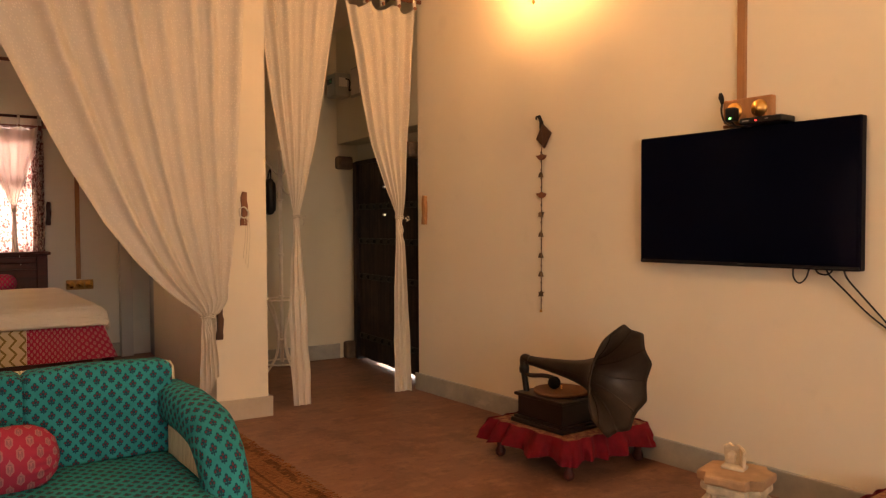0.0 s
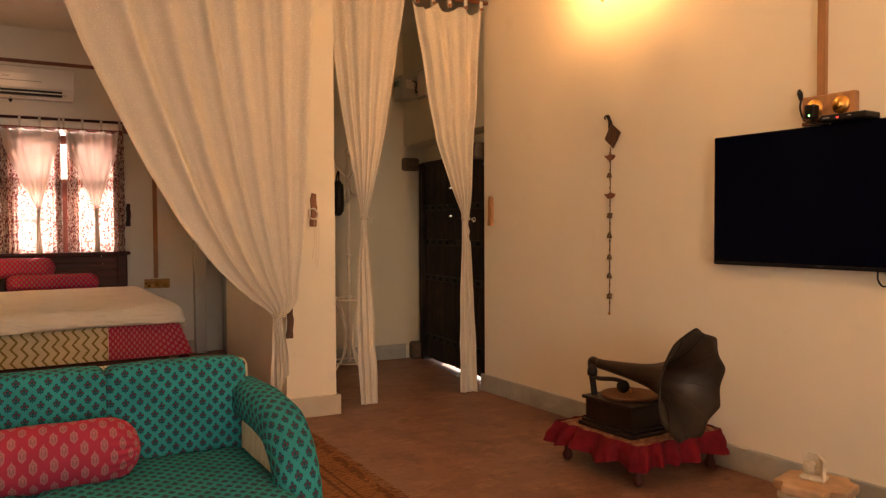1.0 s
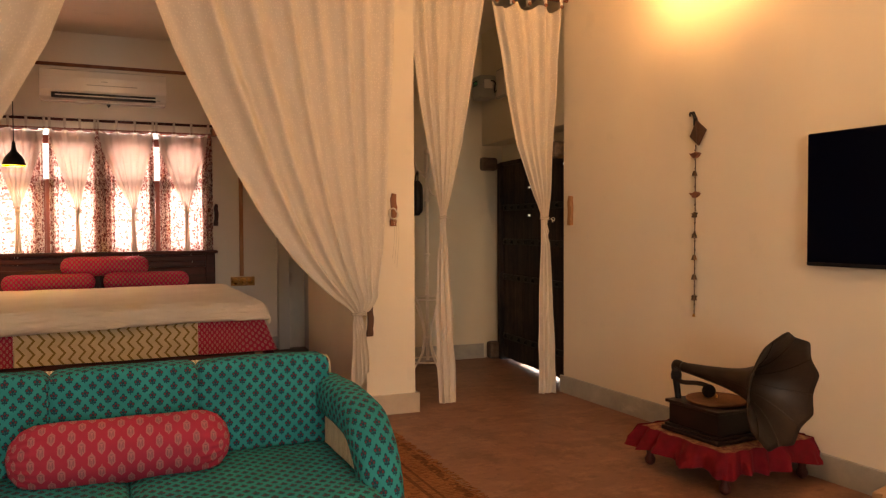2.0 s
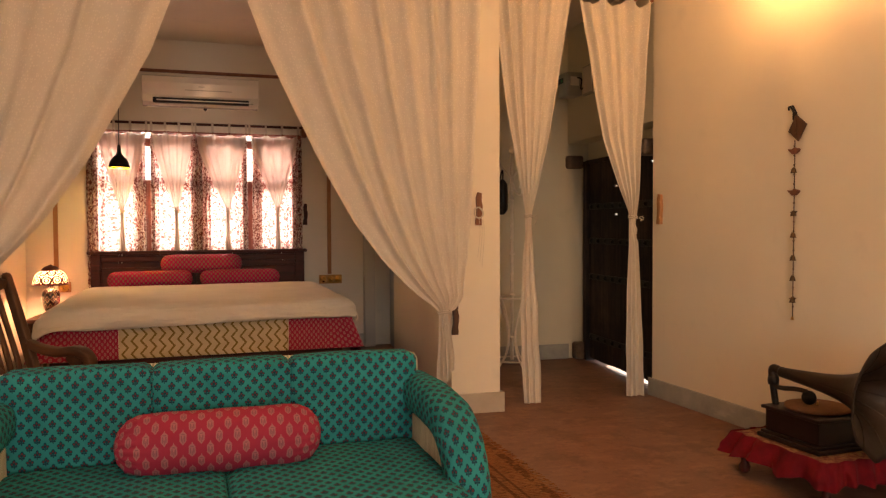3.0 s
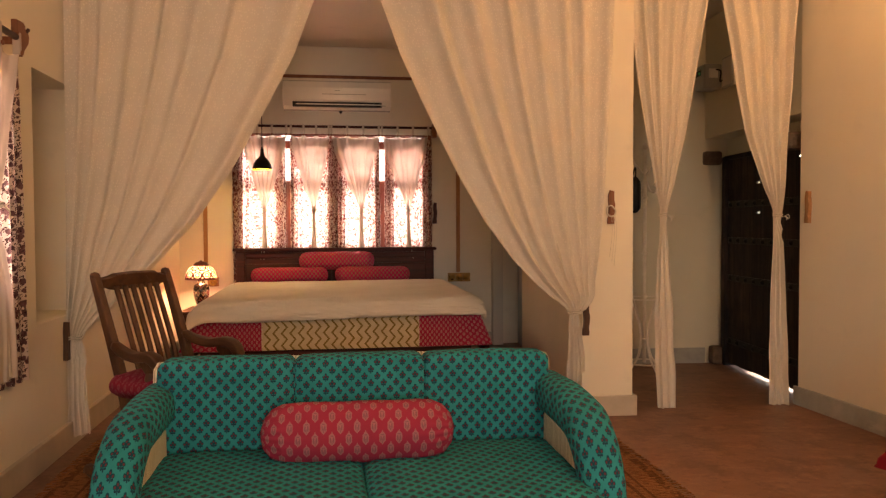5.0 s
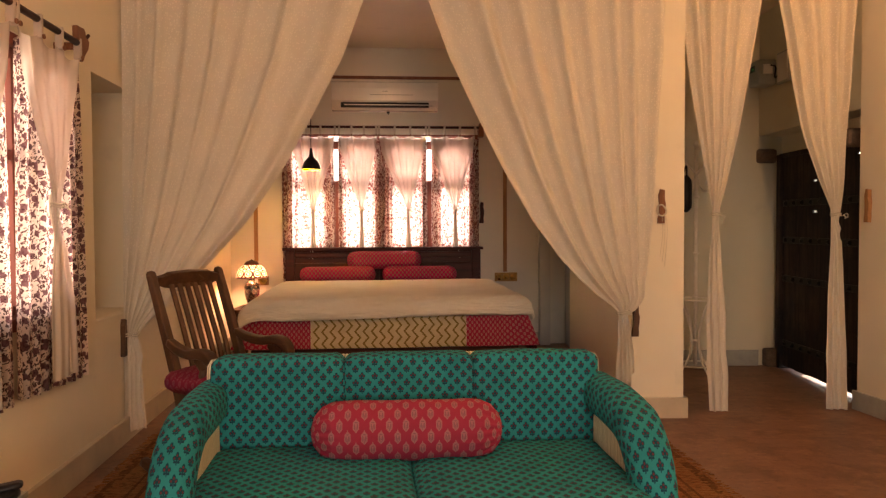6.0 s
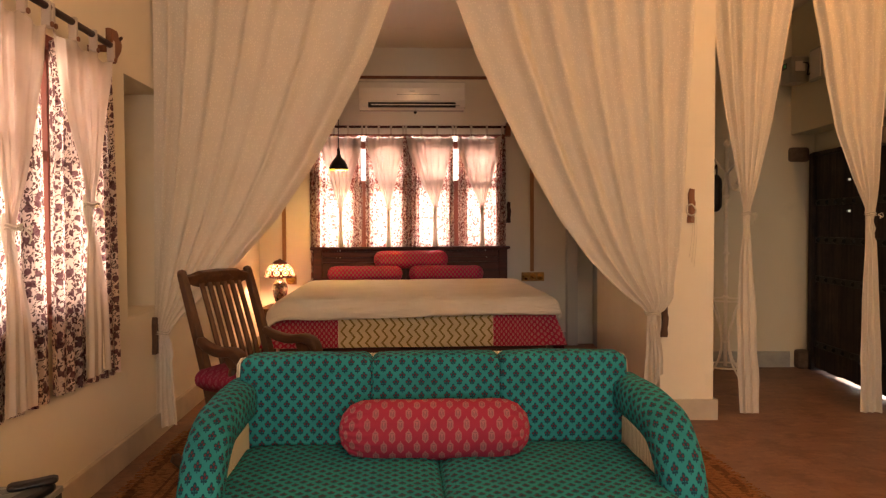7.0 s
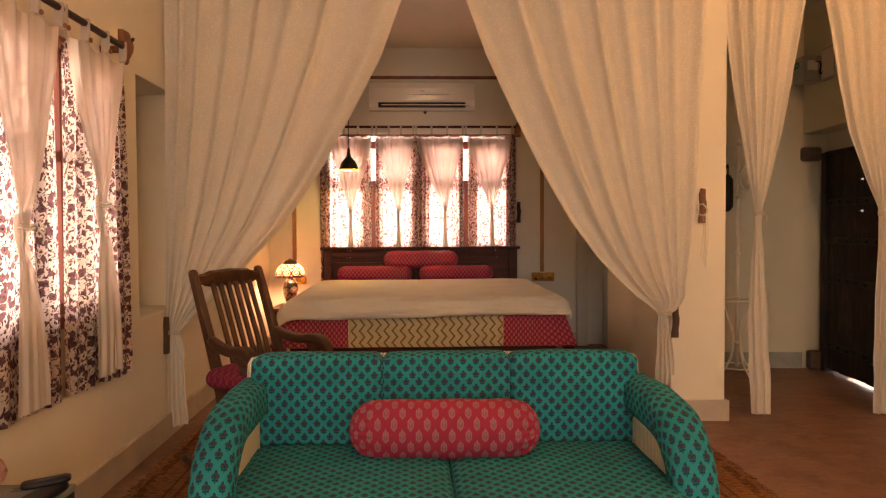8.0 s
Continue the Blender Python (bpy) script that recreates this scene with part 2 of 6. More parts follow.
def rib_material():
    """Cream corded cloth of the sofa's sides and back."""
    n = Nodes("cream_corded_cloth")
    uv = n.coord("UV")
    w = n.node("ShaderNodeTexWave", i0=uv, Scale=20, Distortion=2.5, Detail=2, props=[("bands_direction", "X")])
    c = n.mix(w, (0.40, 0.35, 0.24), (0.78, 0.72, 0.56))
    return n.finish(c, 0.85, n.bump(w, 0.5, 0.004), spec=0.2)


M_RIB = rib_material()
M_TEAK = wood("teak_wood", (0.038, 0.017, 0.009), (0.105, 0.047, 0.022), 0.45, coat=0.1)
M_TEAKX = wood("teak_wood_level", (0.038, 0.017, 0.009), (0.105, 0.047, 0.022), 0.45, "x", coat=0.1)
M_DARKWOOD = wood("dark_polished_wood", (0.024, 0.0045, 0.0035), (0.075, 0.013, 0.009), 0.50, "x")
M_REDWOOD = wood("red_brown_wood", (0.13, 0.045, 0.022), (0.28, 0.115, 0.055), 0.5)
M_LITEWOOD = wood("light_brown_wood", (0.28, 0.13, 0.055), (0.44, 0.23, 0.11), 0.45, coat=0.15)
M_CASEWOOD = wood("black_brown_polished_wood", (0.005, 0.0025, 0.002), (0.018, 0.006, 0.0045), 0.35, "x")


def old_door_material():
    """Dark weathered planks, each of its own shade, with soot stains and pale scratches along the grain."""
    n = Nodes("old_dark_door_wood")
    v = n.stretch(n.coord(), 14, 14, 0.9)
    g = n.noise(1.3, 7, v, 0.7)
    rnd = n.node("ShaderNodeObjectInfo", 5)
    c = n.mix(n.ramp(g, 0.36, 0.66), (0.012, 0.010, 0.011), (0.078, 0.052, 0.043))
    c = n.mix(n.math("MULTIPLY", rnd, 0.55), c, (0.022, 0.018, 0.019))
    c = n.mix(n.math("MULTIPLY", n.ramp(n.noise(2.6, 5, rough=0.7), 0.45, 0.6), 0.70), c, (0.010, 0.011, 0.015))
    c = n.mix(n.math("MULTIPLY", n.ramp(n.noise(3.0, 6, v, 0.8), 0.66, 0.74), 0.5), c, (0.11, 0.075, 0.055))
    return n.finish(c, 0.8, n.bump(g, 0.5, 0.006), spec=0.25)


M_OLDDOOR = old_door_material()
M_WEATHERED = wood("weathered_grey_wood", (0.080, 0.058, 0.043), (0.185, 0.135, 0.100), 0.75, "y")
M_IRON = plain("black_iron", (0.016, 0.014, 0.013), 0.5, 0.7, 0.4, 20, 0.3)
M_BLACK = plain("black_plastic", (0.007, 0.007, 0.008), 0.35, 0, 0.2, 20, 0.05, 0.3)
M_SCREEN = plain("dark_glass_screen", (0.0012, 0.0018, 0.0075), 0.12, 0, 0.1, 3, 0.0, 0.05)
M_BRASS = plain("aged_brass", (0.66, 0.39, 0.13), 0.30, 1.0, 0.25, 25, 0.12)
M_HORN = plain("bronzed_horn_metal", (0.028, 0.016, 0.009), 0.48, 0.4, 0.45, 9, 0.3)
M_WHITEIRON = plain("white_painted_iron", (0.74, 0.70, 0.62), 0.4, 0, 0.08, 20, 0.1)
M_PLASTIC = plain("white_plastic", (0.82, 0.79, 0.74), 0.15, 0, 0.04, 5, 0.0, 0.6, 0.6)
M_GREYPLASTIC = plain("grey_plastic", (0.36, 0.36, 0.33), 0.4, 0, 0.06, 5, 0.02)
M_WINFRAME = wood("red_oxide_painted_wood", (0.20, 0.055, 0.038), (0.33, 0.105, 0.075), 0.5)
M_CORD = plain("cotton_cord", (0.58, 0.53, 0.44), 0.9, 0, 0.1, 60, 0.3)
M_FRILL = plain("crimson_cloth", (0.135, 0.004, 0.010), 0.85, 0, 0.25, 14, 0.3, 0.2)
M_STONE = plain("carved_sandstone", (0.42, 0.27, 0.16), 0.8, 0, 0.3, 9, 0.5)
M_PALESTONE = plain("pale_carved_stone", (0.56, 0.49, 0.37), 0.78, 0, 0.3, 18, 0.8)
M_FELT = plain("brown_felt", (0.17, 0.085, 0.045), 0.95, 0, 0.15, 40, 0.3, 0.1)
# the bedroom window's bluish light is put into this plaster's colour
M_BLUELITJAMB = plaster("bluish_lit_plaster", (0.46, 0.50, 0.54))


# ---- building helpers ----
def part(name, bm, material, parent=None, label="", smooth=False, at=None):
    me = bpy.data.meshes.new(name)
    bm.normal_update()
    bm.to_mesh(me)
    bm.free()
    me.materials.append(material)
    if smooth:
        for p in me.polygons:
            p.use_smooth = True
    ob = new(name, me)
    if parent is not None:
        ob.parent = parent
    if at is not None:
        ob.matrix_basis = at
    if label:
        ob["label"] = label
    return ob


def thing(name, at, label, category, group="", kind=""):
    ob = new(name)
    ob.empty_display_size = 0.1
    ob.matrix_basis = at if isinstance(at, Matrix) else pose(*at)
    return tagged(ob, label, category, group, kind)


def B():
    return bmesh.new()


def box(bm, c, s, bevel=0.0, seg=2, m=None):
    r = bmesh.ops.create_cube(bm, size=1.0, matrix=Matrix.Translation(c) @ Matrix.Diagonal((*s, 1)))
    vs = r["verts"]
    if bevel:
        es = list({e for v in vs for e in v.link_edges})
        rb = bmesh.ops.bevel(bm, geom=es, offset=bevel, segments=seg, profile=0.5, affect="EDGES")
        vs = list({v for f in rb["faces"] for v in f.verts} | {v for v in vs if v.is_valid})
    if m is not None:
        bmesh.ops.transform(bm, matrix=m, verts=vs)
    return bm


def lathe(bm, profile, seg=24, m=None, cap=True):
    rings = []
    for r, z in profile:
        ring = []
        for i in range(seg):
            a = 2 * math.pi * i / seg
            p = Vector((r * math.cos(a), r * math.sin(a), z))
            ring.append(bm.verts.new(m @ p if m else p))
        rings.append(ring)
    for a, b in zip(rings, rings[1:]):
        for i in range(seg):
            bm.faces.new((a[i], a[(i + 1) % seg], b[(i + 1) % seg], b[i]))
    if cap:
        if profile[0][0] > 1e-4:
            bm.faces.new(rings[0][::-1])
        if profile[-1][0] > 1e-4:
            bm.faces.new(rings[-1])
    return bm


def board(bm, pts, wide, thick, across=(0, 1, 0)):
    """A bar of rounded square section along points; wide: its size along `across`, thick: the other way; one number or one a point."""
    pts = [Vector(p) for p in pts]
    n = len(pts)
    wide = wide if isinstance(wide, (list, tuple)) else [wide] * n
    thick = thick if isinstance(thick, (list, tuple)) else [thick] * n
    rings = []
    for i, p in enumerate(pts):
        d = (pts[min(i + 1, n - 1)] - pts[max(i - 1, 0)]).normalized()
        a = Vector(across)
        a = (a - d * a.dot(d)).normalized()
        b = a.cross(d)
        w, h = wide[i] / 2, thick[i] / 2
        c = 0.35 * min(w, h)
        sec = [(w, h - c), (w - c * 0.3, h - c * 0.3), (w - c, h), (-w + c, h), (-w + c * 0.3, h - c * 0.3), (-w, h - c), (-w, -h + c), (-w + c * 0.3, -h + c * 0.3), (-w + c, -h), (w - c, -h), (w - c * 0.3, -h + c * 0.3), (w, -h + c)]
        rings.append([bm.verts.new(p + a * q + b * r) for q, r in sec])
    for r0, r1 in zip(rings, rings[1:]):
        for k in range(12):
            bm.faces.new((r0[k], r0[(k + 1) % 12], r1[(k + 1) % 12], r1[k]))
    bm.faces.new(rings[0][::-1])
    bm.faces.new(rings[-1])
    bmesh.ops.recalc_face_normals(bm, faces=bm.faces)
    return bm


def tube(bm, pts, radius, seg=8, flat=1.0):
    """A tube along points; radius is a number or one a point; flat squeezes it across."""
    pts = [Vector(p) for p in pts]
    rad = radius if isinstance(radius, (list, tuple)) else [radius] * len(pts)
    rings = []
    side = None
    for i, p in enumerate(pts):
        d = (pts[min(i + 1, len(pts) - 1)] - pts[max(i - 1, 0)]).normalized()
        if side is None:
            ref = Vector((0, 0, 1)) if abs(d.z) < 0.9 else Vector((1, 0, 0))
            side = d.cross(ref).normalized()
        else:
            side = (side - d * side.dot(d)).normalized()
        up = side.cross(d)
        rings.append([bm.verts.new(p + rad[i] * (math.cos(2 * math.pi * k / seg) * side + flat * math.sin(2 * math.pi * k / seg) * up)) for k in range(seg)])
    for a, b in zip(rings, rings[1:]):
        for k in range(seg):
            bm.faces.new((a[k], a[(k + 1) % seg], b[(k + 1) % seg], b[k]))
    bm.faces.new(rings[0][::-1])
    bm.faces.new(rings[-1])
    return bm


def curve(*pts, n=6):
    """A smooth line through points (Catmull-Rom)."""
    p = [Vector(q) for q in pts]
    p = [2 * p[0] - p[1], *p, 2 * p[-1] - p[-2]]
    out = []
    for i in range(1, len(p) - 2):
        for k in range(n):
            t = k / n
            out.append(0.5 * (2 * p[i] + (p[i + 1] - p[i - 1]) * t + (2 * p[i - 1] - 5 * p[i] + 4 * p[i + 1] - p[i + 2]) * t * t + (3 * p[i] - p[i - 1] - 3 * p[i + 1] + p[i + 2]) * t ** 3))
    out.append(p[-2])
    return out


def prism(bm, outline, depth, m=None, bevel=0.0):
    """An outline of (x, z) pushed along y by depth, centred on y = 0."""
    a = [bm.verts.new((x, -depth / 2, z)) for x, z in outline]
    b = [bm.verts.new((x, depth / 2, z)) for x, z in outline]
    fs = [bm.faces.new(a), bm.faces.new(b[::-1])]
    k = len(a)
    for i in range(k):
        fs.append(bm.faces.new((a[i], b[i], b[(i + 1) % k], a[(i + 1) % k])))
    vs = a + b
    if bevel:
        es = [e for f in fs[:2] for e in f.edges]
        r = bmesh.ops.bevel(bm, geom=es, offset=bevel, segments=2, profile=0.5, affect="EDGES")
        vs = list({v for f in r["faces"] for v in f.verts} | {v for v in vs if v.is_valid})
    if m is not None:
        bmesh.ops.transform(bm, matrix=m, verts=vs)
    return bm


def sheet(bm, nu, nv, place, uv=None, flip=False):
    """A grid of nu by nv faces; place(s, t) gives a point and uv(s, t) its cloth coordinates in metres."""
    layer = bm.loops.layers.uv.verify()
    grid = [[bm.verts.new(place(i / nu, j / nv)) for i in range(nu + 1)] for j in range(nv + 1)]
    for j in range(nv):
        for i in range(nu):
            ids = [(i, j), (i + 1, j), (i + 1, j + 1), (i, j + 1)]
            if flip:
                ids.reverse()
            f = bm.faces.new([grid[b][a] for a, b in ids])
            for loop, (a, b) in zip(f.loops, ids):
                loop[layer].uv = uv(a / nu, b / nv) if uv else (a / nu, b / nv)
    return bm


def box_uv(bm, turn=False):
    """Cloth coordinates in metres, taken along each face's main direction."""
    layer = bm.loops.layers.uv.verify()
    bm.normal_update()
    for f in bm.faces:
        n = f.normal
        k = max(range(3), key=lambda q: abs(n[q]))
        for loop in f.loops:
            p = loop.vert.co
            loop[layer].uv = [(p.y, p.z), (p.x, p.z), (p.x, p.y)][k]
    return bm


def cushion(bm, c, s, r=0.04, puff=0.02, cuts=11, m=None, seed=0.0):
    """A soft block with round edges and bulging faces."""
    soft = bmesh.new()
    bmesh.ops.create_cube(soft, size=2.0)
    bmesh.ops.subdivide_edges(soft, edges=soft.edges[:], cuts=cuts, use_grid_fill=True)
    vs = soft.verts
    h = Vector(s) / 2
    for v in vs:
        t = [math.copysign(abs(a) ** 0.7, a) for a in v.co]
        p = Vector([t[i] * h[i] for i in range(3)])
        inner = Vector([max(-(h[i] - r), min(h[i] - r, p[i])) for i in range(3)])
        d = p - inner
        if d.length > 1e-6:
            p = inner + d.normalized() * r
        k = [math.cos(t[i] * math.pi / 2) ** 0.6 if abs(t[i]) < 1 else 0.0 for i in range(3)]
        for i in range(3):
            if abs(abs(t[i]) - 1) < 1e-6:
                w = k[(i + 1) % 3] * k[(i + 2) % 3]
                p[i] += math.copysign(puff * w, t[i])
        p += 0.004 * noise.noise_vector(p * 9 + Vector((seed, seed, 0)))
        v.co = p + Vector(c)
    if m is not None:
        bmesh.ops.transform(soft, matrix=m, verts=vs)
    me = bpy.data.meshes.new("soft")
    soft.to_mesh(me)
    soft.free()
    bm.from_mesh(me)
    bpy.data.meshes.remove(me)
    return bm


def bolster(bm, length, radius, first=0, last=18):
    """A round bolster along x with gathered ends."""
    prof = [(0.0, -0.5 * length + 0.010), (0.16, -0.5 * length), (0.48, -0.5 * length + 0.10 * radius), (0.78, -0.5 * length + 0.36 * radius), (0.94, -0.5 * length + 0.72 * radius)]
    prof += [(1.0 + 0.015 * math.sin(k * 1.7), -0.5 * length + 1.15 * radius + (length - 2.3 * radius) * k / 8) for k in range(9)]
    prof += [(r, -x) for r, x in prof[4::-1]]
    seg = 88
    layer = bm.loops.layers.uv.verify()
    rings = []
    for r, x in prof:
        ring = []
        for k in range(seg):
            a = 2 * math.pi * k / seg
            rr = radius * max(r, 0.004)
            if r < 0.96:
                rr *= 1 + (0.10 * math.sin(22 * a) + 0.05 * math.sin(9 * a + 1)) * (1 - r * 0.75)
            z = rr * math.sin(a)
            if z < -radius * 0.86:
                z = -radius * 0.86 + (z + radius * 0.86) * 0.35
            ring.append(bm.verts.new((x, rr * math.cos(a), z)))
        rings.append(ring)
    arc = 0.0
    for i in range(len(rings) - 1):
        nxt = arc + math.hypot(prof[i + 1][1] - prof[i][1], radius * (prof[i + 1][0] - prof[i][0]))
        for k in range(seg if first <= i < last else 0):
            f = bm.faces.new((rings[i][k], rings[i + 1][k], rings[i + 1][(k + 1) % seg], rings[i][(k + 1) % seg]))
            for loop, (u, kk) in zip(f.loops, [(arc, k), (nxt, k), (nxt, k + 1), (arc, k + 1)]):
                loop[layer].uv = (u, 2 * math.pi * radius * kk / seg)
        arc = nxt
    bmesh.ops.delete(bm, geom=[v for v in bm.verts if not v.link_faces], context="VERTS")
    return bm


def bolster_thing(at, length, radius, label, group="", material=None):
    """A bolster: the printed cover, its two gathered ends and the knots that close them."""
    t = thing("bolster", at, label, "bolster", group)
    part("cover", bolster(B(), length, radius, 4, 14), material or M_BOLSTER, t, smooth=True)
    for a, b, x in ((0, 4, -1), (14, 18, 1)):
        end = part("gathered_end", bolster(B(), length, radius, a, b), material or M_BOLSTER, t, "gathered cloth end", True)
        part("end_knot", lathe(B(), [(0.0, -0.006), (0.008, -0.004), (0.010, 0.0), (0.007, 0.005), (0.0, 0.007)], 10, pose(x * (length / 2 - 0.008), 0, 0, 0, 90)), M_FRILL, end, "small cloth knot", True)
    return t


def drape(name, z_top, z_tie, z_end, y0, edges, tail, folds, amp, material, width, parent=None, seed=0, tie_amp=0.05, scallop=0.0, skew=0.0, hem=0.0):
    """A tied curtain hanging in a plane y = y0 of its parent. edges: rows of (z, left, right) from the top to the tie; tail: the same from the tie to its end."""
    rows = sorted([*edges, *tail], key=lambda r: -r[0])
    zs = [r[0] for r in rows]

    def side(z, k):
        for a, b in zip(rows, rows[1:]):
            if a[0] >= z >= b[0]:
                f = (a[0] - z) / max(a[0] - b[0], 1e-6)
                return a[k] + (b[k] - a[k]) * f
        return rows[0][k] if z > zs[0] else rows[-1][k]

    def place(s, t):
        z = z_top + (z_end - z_top) * t
        l, r = side(z, 1), side(z, 2)
        ss = s + 0.012 * math.sin(2 * math.pi * (folds * 0.5 * s + seed))
        x = l + (r - l) * ss
        low = min(1.0, max(0.0, (z_tie - z) / 0.15))
        x += low * 0.007 * noise.noise(Vector((1.5 * s, 6 * z, seed)))
        near = math.exp(-((z - z_tie) / 0.10) ** 2)
        w = (r - l) / max(width, 0.01)
        a = amp * (0.55 + 0.45 * min(1, w)) + (tie_amp - amp) * near * 0.8
        q = s + skew * s * (1 - s)
        ph = 2 * math.pi * folds * q * (1 - 0.45 * low) + seed + 0.9 * noise.noise(Vector((3.5 * s, 0.25 * z + 0.8 * low * z, 4 + seed)))
        ridge = 0.45 - 1.5 * abs(math.cos(ph / 2)) ** 5
        y = y0 + a * (ridge + 0.22 * math.sin(ph + 1.3 * seed)) * (0.85 + 0.3 * math.sin(5.1 * s + seed))
        y += 0.010 * noise.noise(Vector((6 * x, 3 * z, seed))) + 0.025 * near * math.sin(3.1 * s)
        zz = z + hem * s * max(0.0, (z_tie - z) / (z_tie - z_end))
        if scallop and t < 0.12:
            zz -= scallop * (1 - t / 0.12) * abs(math.sin(math.pi * s * (folds // 2 + 1)))
        return (x, y, zz)

    bm = sheet(B(), int(folds * 14), 64, place, lambda s, t: (s * width * 1.5, (z_top + (z_end - z_top) * t)))
    return part(name, bm, material, parent, smooth=True)


# ---- structure ----
BACK = pose(-0.49, 7.45, 0, 0, 0, 4.4)       # along the bedroom's back wall; -y into the room
TVW = pose(2.651, 4.872, 0, 0, 0, -83.494)   # along the wall with the television, from the doorway on
LEFT = pose(-1.386, 0, 0, 0, 0, 94.4)        # along the wall with the side window
SOFA = pose(-0.09, 2.7, 0, 0, 0, 4.4)


def wall(name, m, x0, x1, z0, z1, thick, openings, material, label):
    """A wall in the plane y = 0 of m, thickness towards +y, with openings (xa, xb, za, zb) through it."""
    bm = B()
    xs = sorted({x0, x1, *[v for o in openings for v in o[:2]]})
    zs = sorted({z0, z1, *[v for o in openings for v in o[2:]]})
    solid = {}
    for i in range(len(xs) - 1):
        for j in range(len(zs) - 1):
            cx, cz = (xs[i] + xs[i + 1]) / 2, (zs[j] + zs[j + 1]) / 2
            solid[i, j] = not any(o[0] < cx < o[1] and o[2] < cz < o[3] for o in openings)
    def quad(*ps):
        bm.faces.new([bm.verts.new(p) for p in ps])
    for (i, j), on in solid.items():
        if not on:
            continue
        a, b, c, d = xs[i], xs[i + 1], zs[j], zs[j + 1]
        quad((a, 0, c), (b, 0, c), (b, 0, d), (a, 0, d))
        quad((b, thick, c), (a, thick, c), (a, thick, d), (b, thick, d))
        if not solid.get((i - 1, j)):
            quad((a, thick, c), (a, 0, c), (a, 0, d), (a, thick, d))
        if not solid.get((i + 1, j)):
            quad((b, 0, c), (b, thick, c), (b, thick, d), (b, 0, d))
        if not solid.get((i, j - 1)):
            quad((a, thick, c), (b, thick, c), (b, 0, c), (a, 0, c))
        if not solid.get((i, j + 1)):
            quad((a, 0, d), (b, 0, d), (b, thick, d), (a, thick, d))
    bmesh.ops.remove_doubles(bm, verts=bm.verts, dist=1e-5)
    ob = part(name, bm, material, at=m)
    return tagged(ob, label, "wall", kind="structure")


def slab(name, c, s, material, label, category, m=None, bevel=0.0):
    ob = part(name, box(B(), c, s, bevel), material, at=m)
    return tagged(ob, label, category, kind="structure")


ZC, ZM = 2.87, 3.15
slab("ground", (0, 0, -0.35), (900, 900, 0.1), plain("dry_earth", (0.34, 0.28, 0.21), 0.9, 0, 0.2, 0.4, 0.2), "dry pale earth outside the house", "ground")
slab("floor", (0.3, 2.5, -0.1), (6.4, 11.6, 0.2), M_FLOOR, "polished red-brown oxide floor", "floor")
slab("ceiling", (0.3, 1.05, ZM + 0.08), (6.4, 7.6, 0.16), M_CEIL, "plain plastered ceiling of the sitting room", "ceiling")
slab("ceiling_bedroom", (0.3, 6.6, ZC + 0.1), (6.4, 3.3, 0.2), M_CEIL, "plain plastered bedroom ceiling", "ceiling")
wall("wall_left", LEFT, -3.0, 8.1, 0, 3.2, 0.45, [(2.03, 3.60, 0.77, 1.93), (3.91, 4.54, 0.707, 1.937)], M_WALL, "cream plastered wall with a window and a deep niche")
slab("wall_niche_back", (4.21, 0.36, 1.32), (0.75, 0.12, 1.4), M_WALL, "cream plaster at the back of the niche", "wall", LEFT)
wall("wall_back", BACK, -1.5, 1.78, 0, 3.0, 0.35, [(-0.97, 0.90, 0.90, 2.045)], M_BEDWALL, "pale plastered bedroom wall with a wide window")
wall("wall_tv", TVW, 0.0, 8.2, 0, 3.2, 0.40, [], M_WALL, "cream plastered wall with a television on it")
wall("wall_rear", pose(0.6, -2.9, 0, 0, 0, 180), -3.5, 3.2, 0, 3.2, 0.3, [(-0.9, 1.1, 0.8, 2.1)], M_WALL, "cream plastered wall behind the seating")
wall("wall_header", pose(0, 4.72, 0), -1.80, 2.64, 2.78, 3.14, 0.24, [], M_WALL, "cream plastered beam over the curtains")
# the pier between bedroom and passage, with the partition that runs back from it
slab("wall_partition", (1.3375, 5.765, 1.39), (0.315, 2.12, 2.78), M_WALL, "cream plastered pier and partition beside the passage", "wall")
slab("wall_partition_far", (1.41, 7.26, 1.45), (0.28, 0.82, 2.9), M_BLUELITJAMB, "plastered end of the partition with bluish window light in its colour", "wall")
# solid black strip stands in for the shade inside a narrow gap
slab("trim_partition_gap", (1.30, 6.8315, 1.39), (0.20, 0.013, 2.78), M_BLACK, "black strip in place of the shaded gap in the partition", "trim")
slab("trim_corner", (1.545, -0.05, 1.4), (0.10, 0.09, 2.8), plaster("grey_plaster", (0.60, 0.57, 0.53)), "grey plastered corner pilaster", "trim", BACK)
slab("wall_passage_far", (2.15, 6.52, 1.45), (1.6, 0.30, 2.9), M_PASSAGE, "cream plastered wall at the end of the passage, darkened in colour", "wall")
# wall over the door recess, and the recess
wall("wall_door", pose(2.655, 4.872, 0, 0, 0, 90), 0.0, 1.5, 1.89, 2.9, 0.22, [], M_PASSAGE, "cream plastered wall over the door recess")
for ob in (bpy.data.objects["wall_door"],):
    ob.matrix_basis = Matrix.Translation((2.655, 4.872, 0)) @ Matrix(((0, 1, 0, 0), (1, 0, 0, 0), (0, 0, 1, 0), (0, 0, 0, 1)))
    ob.data.flip_normals()
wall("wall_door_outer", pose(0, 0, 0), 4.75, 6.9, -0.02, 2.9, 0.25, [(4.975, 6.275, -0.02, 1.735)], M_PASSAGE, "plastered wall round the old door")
ob = bpy.data.objects["wall_door_outer"]
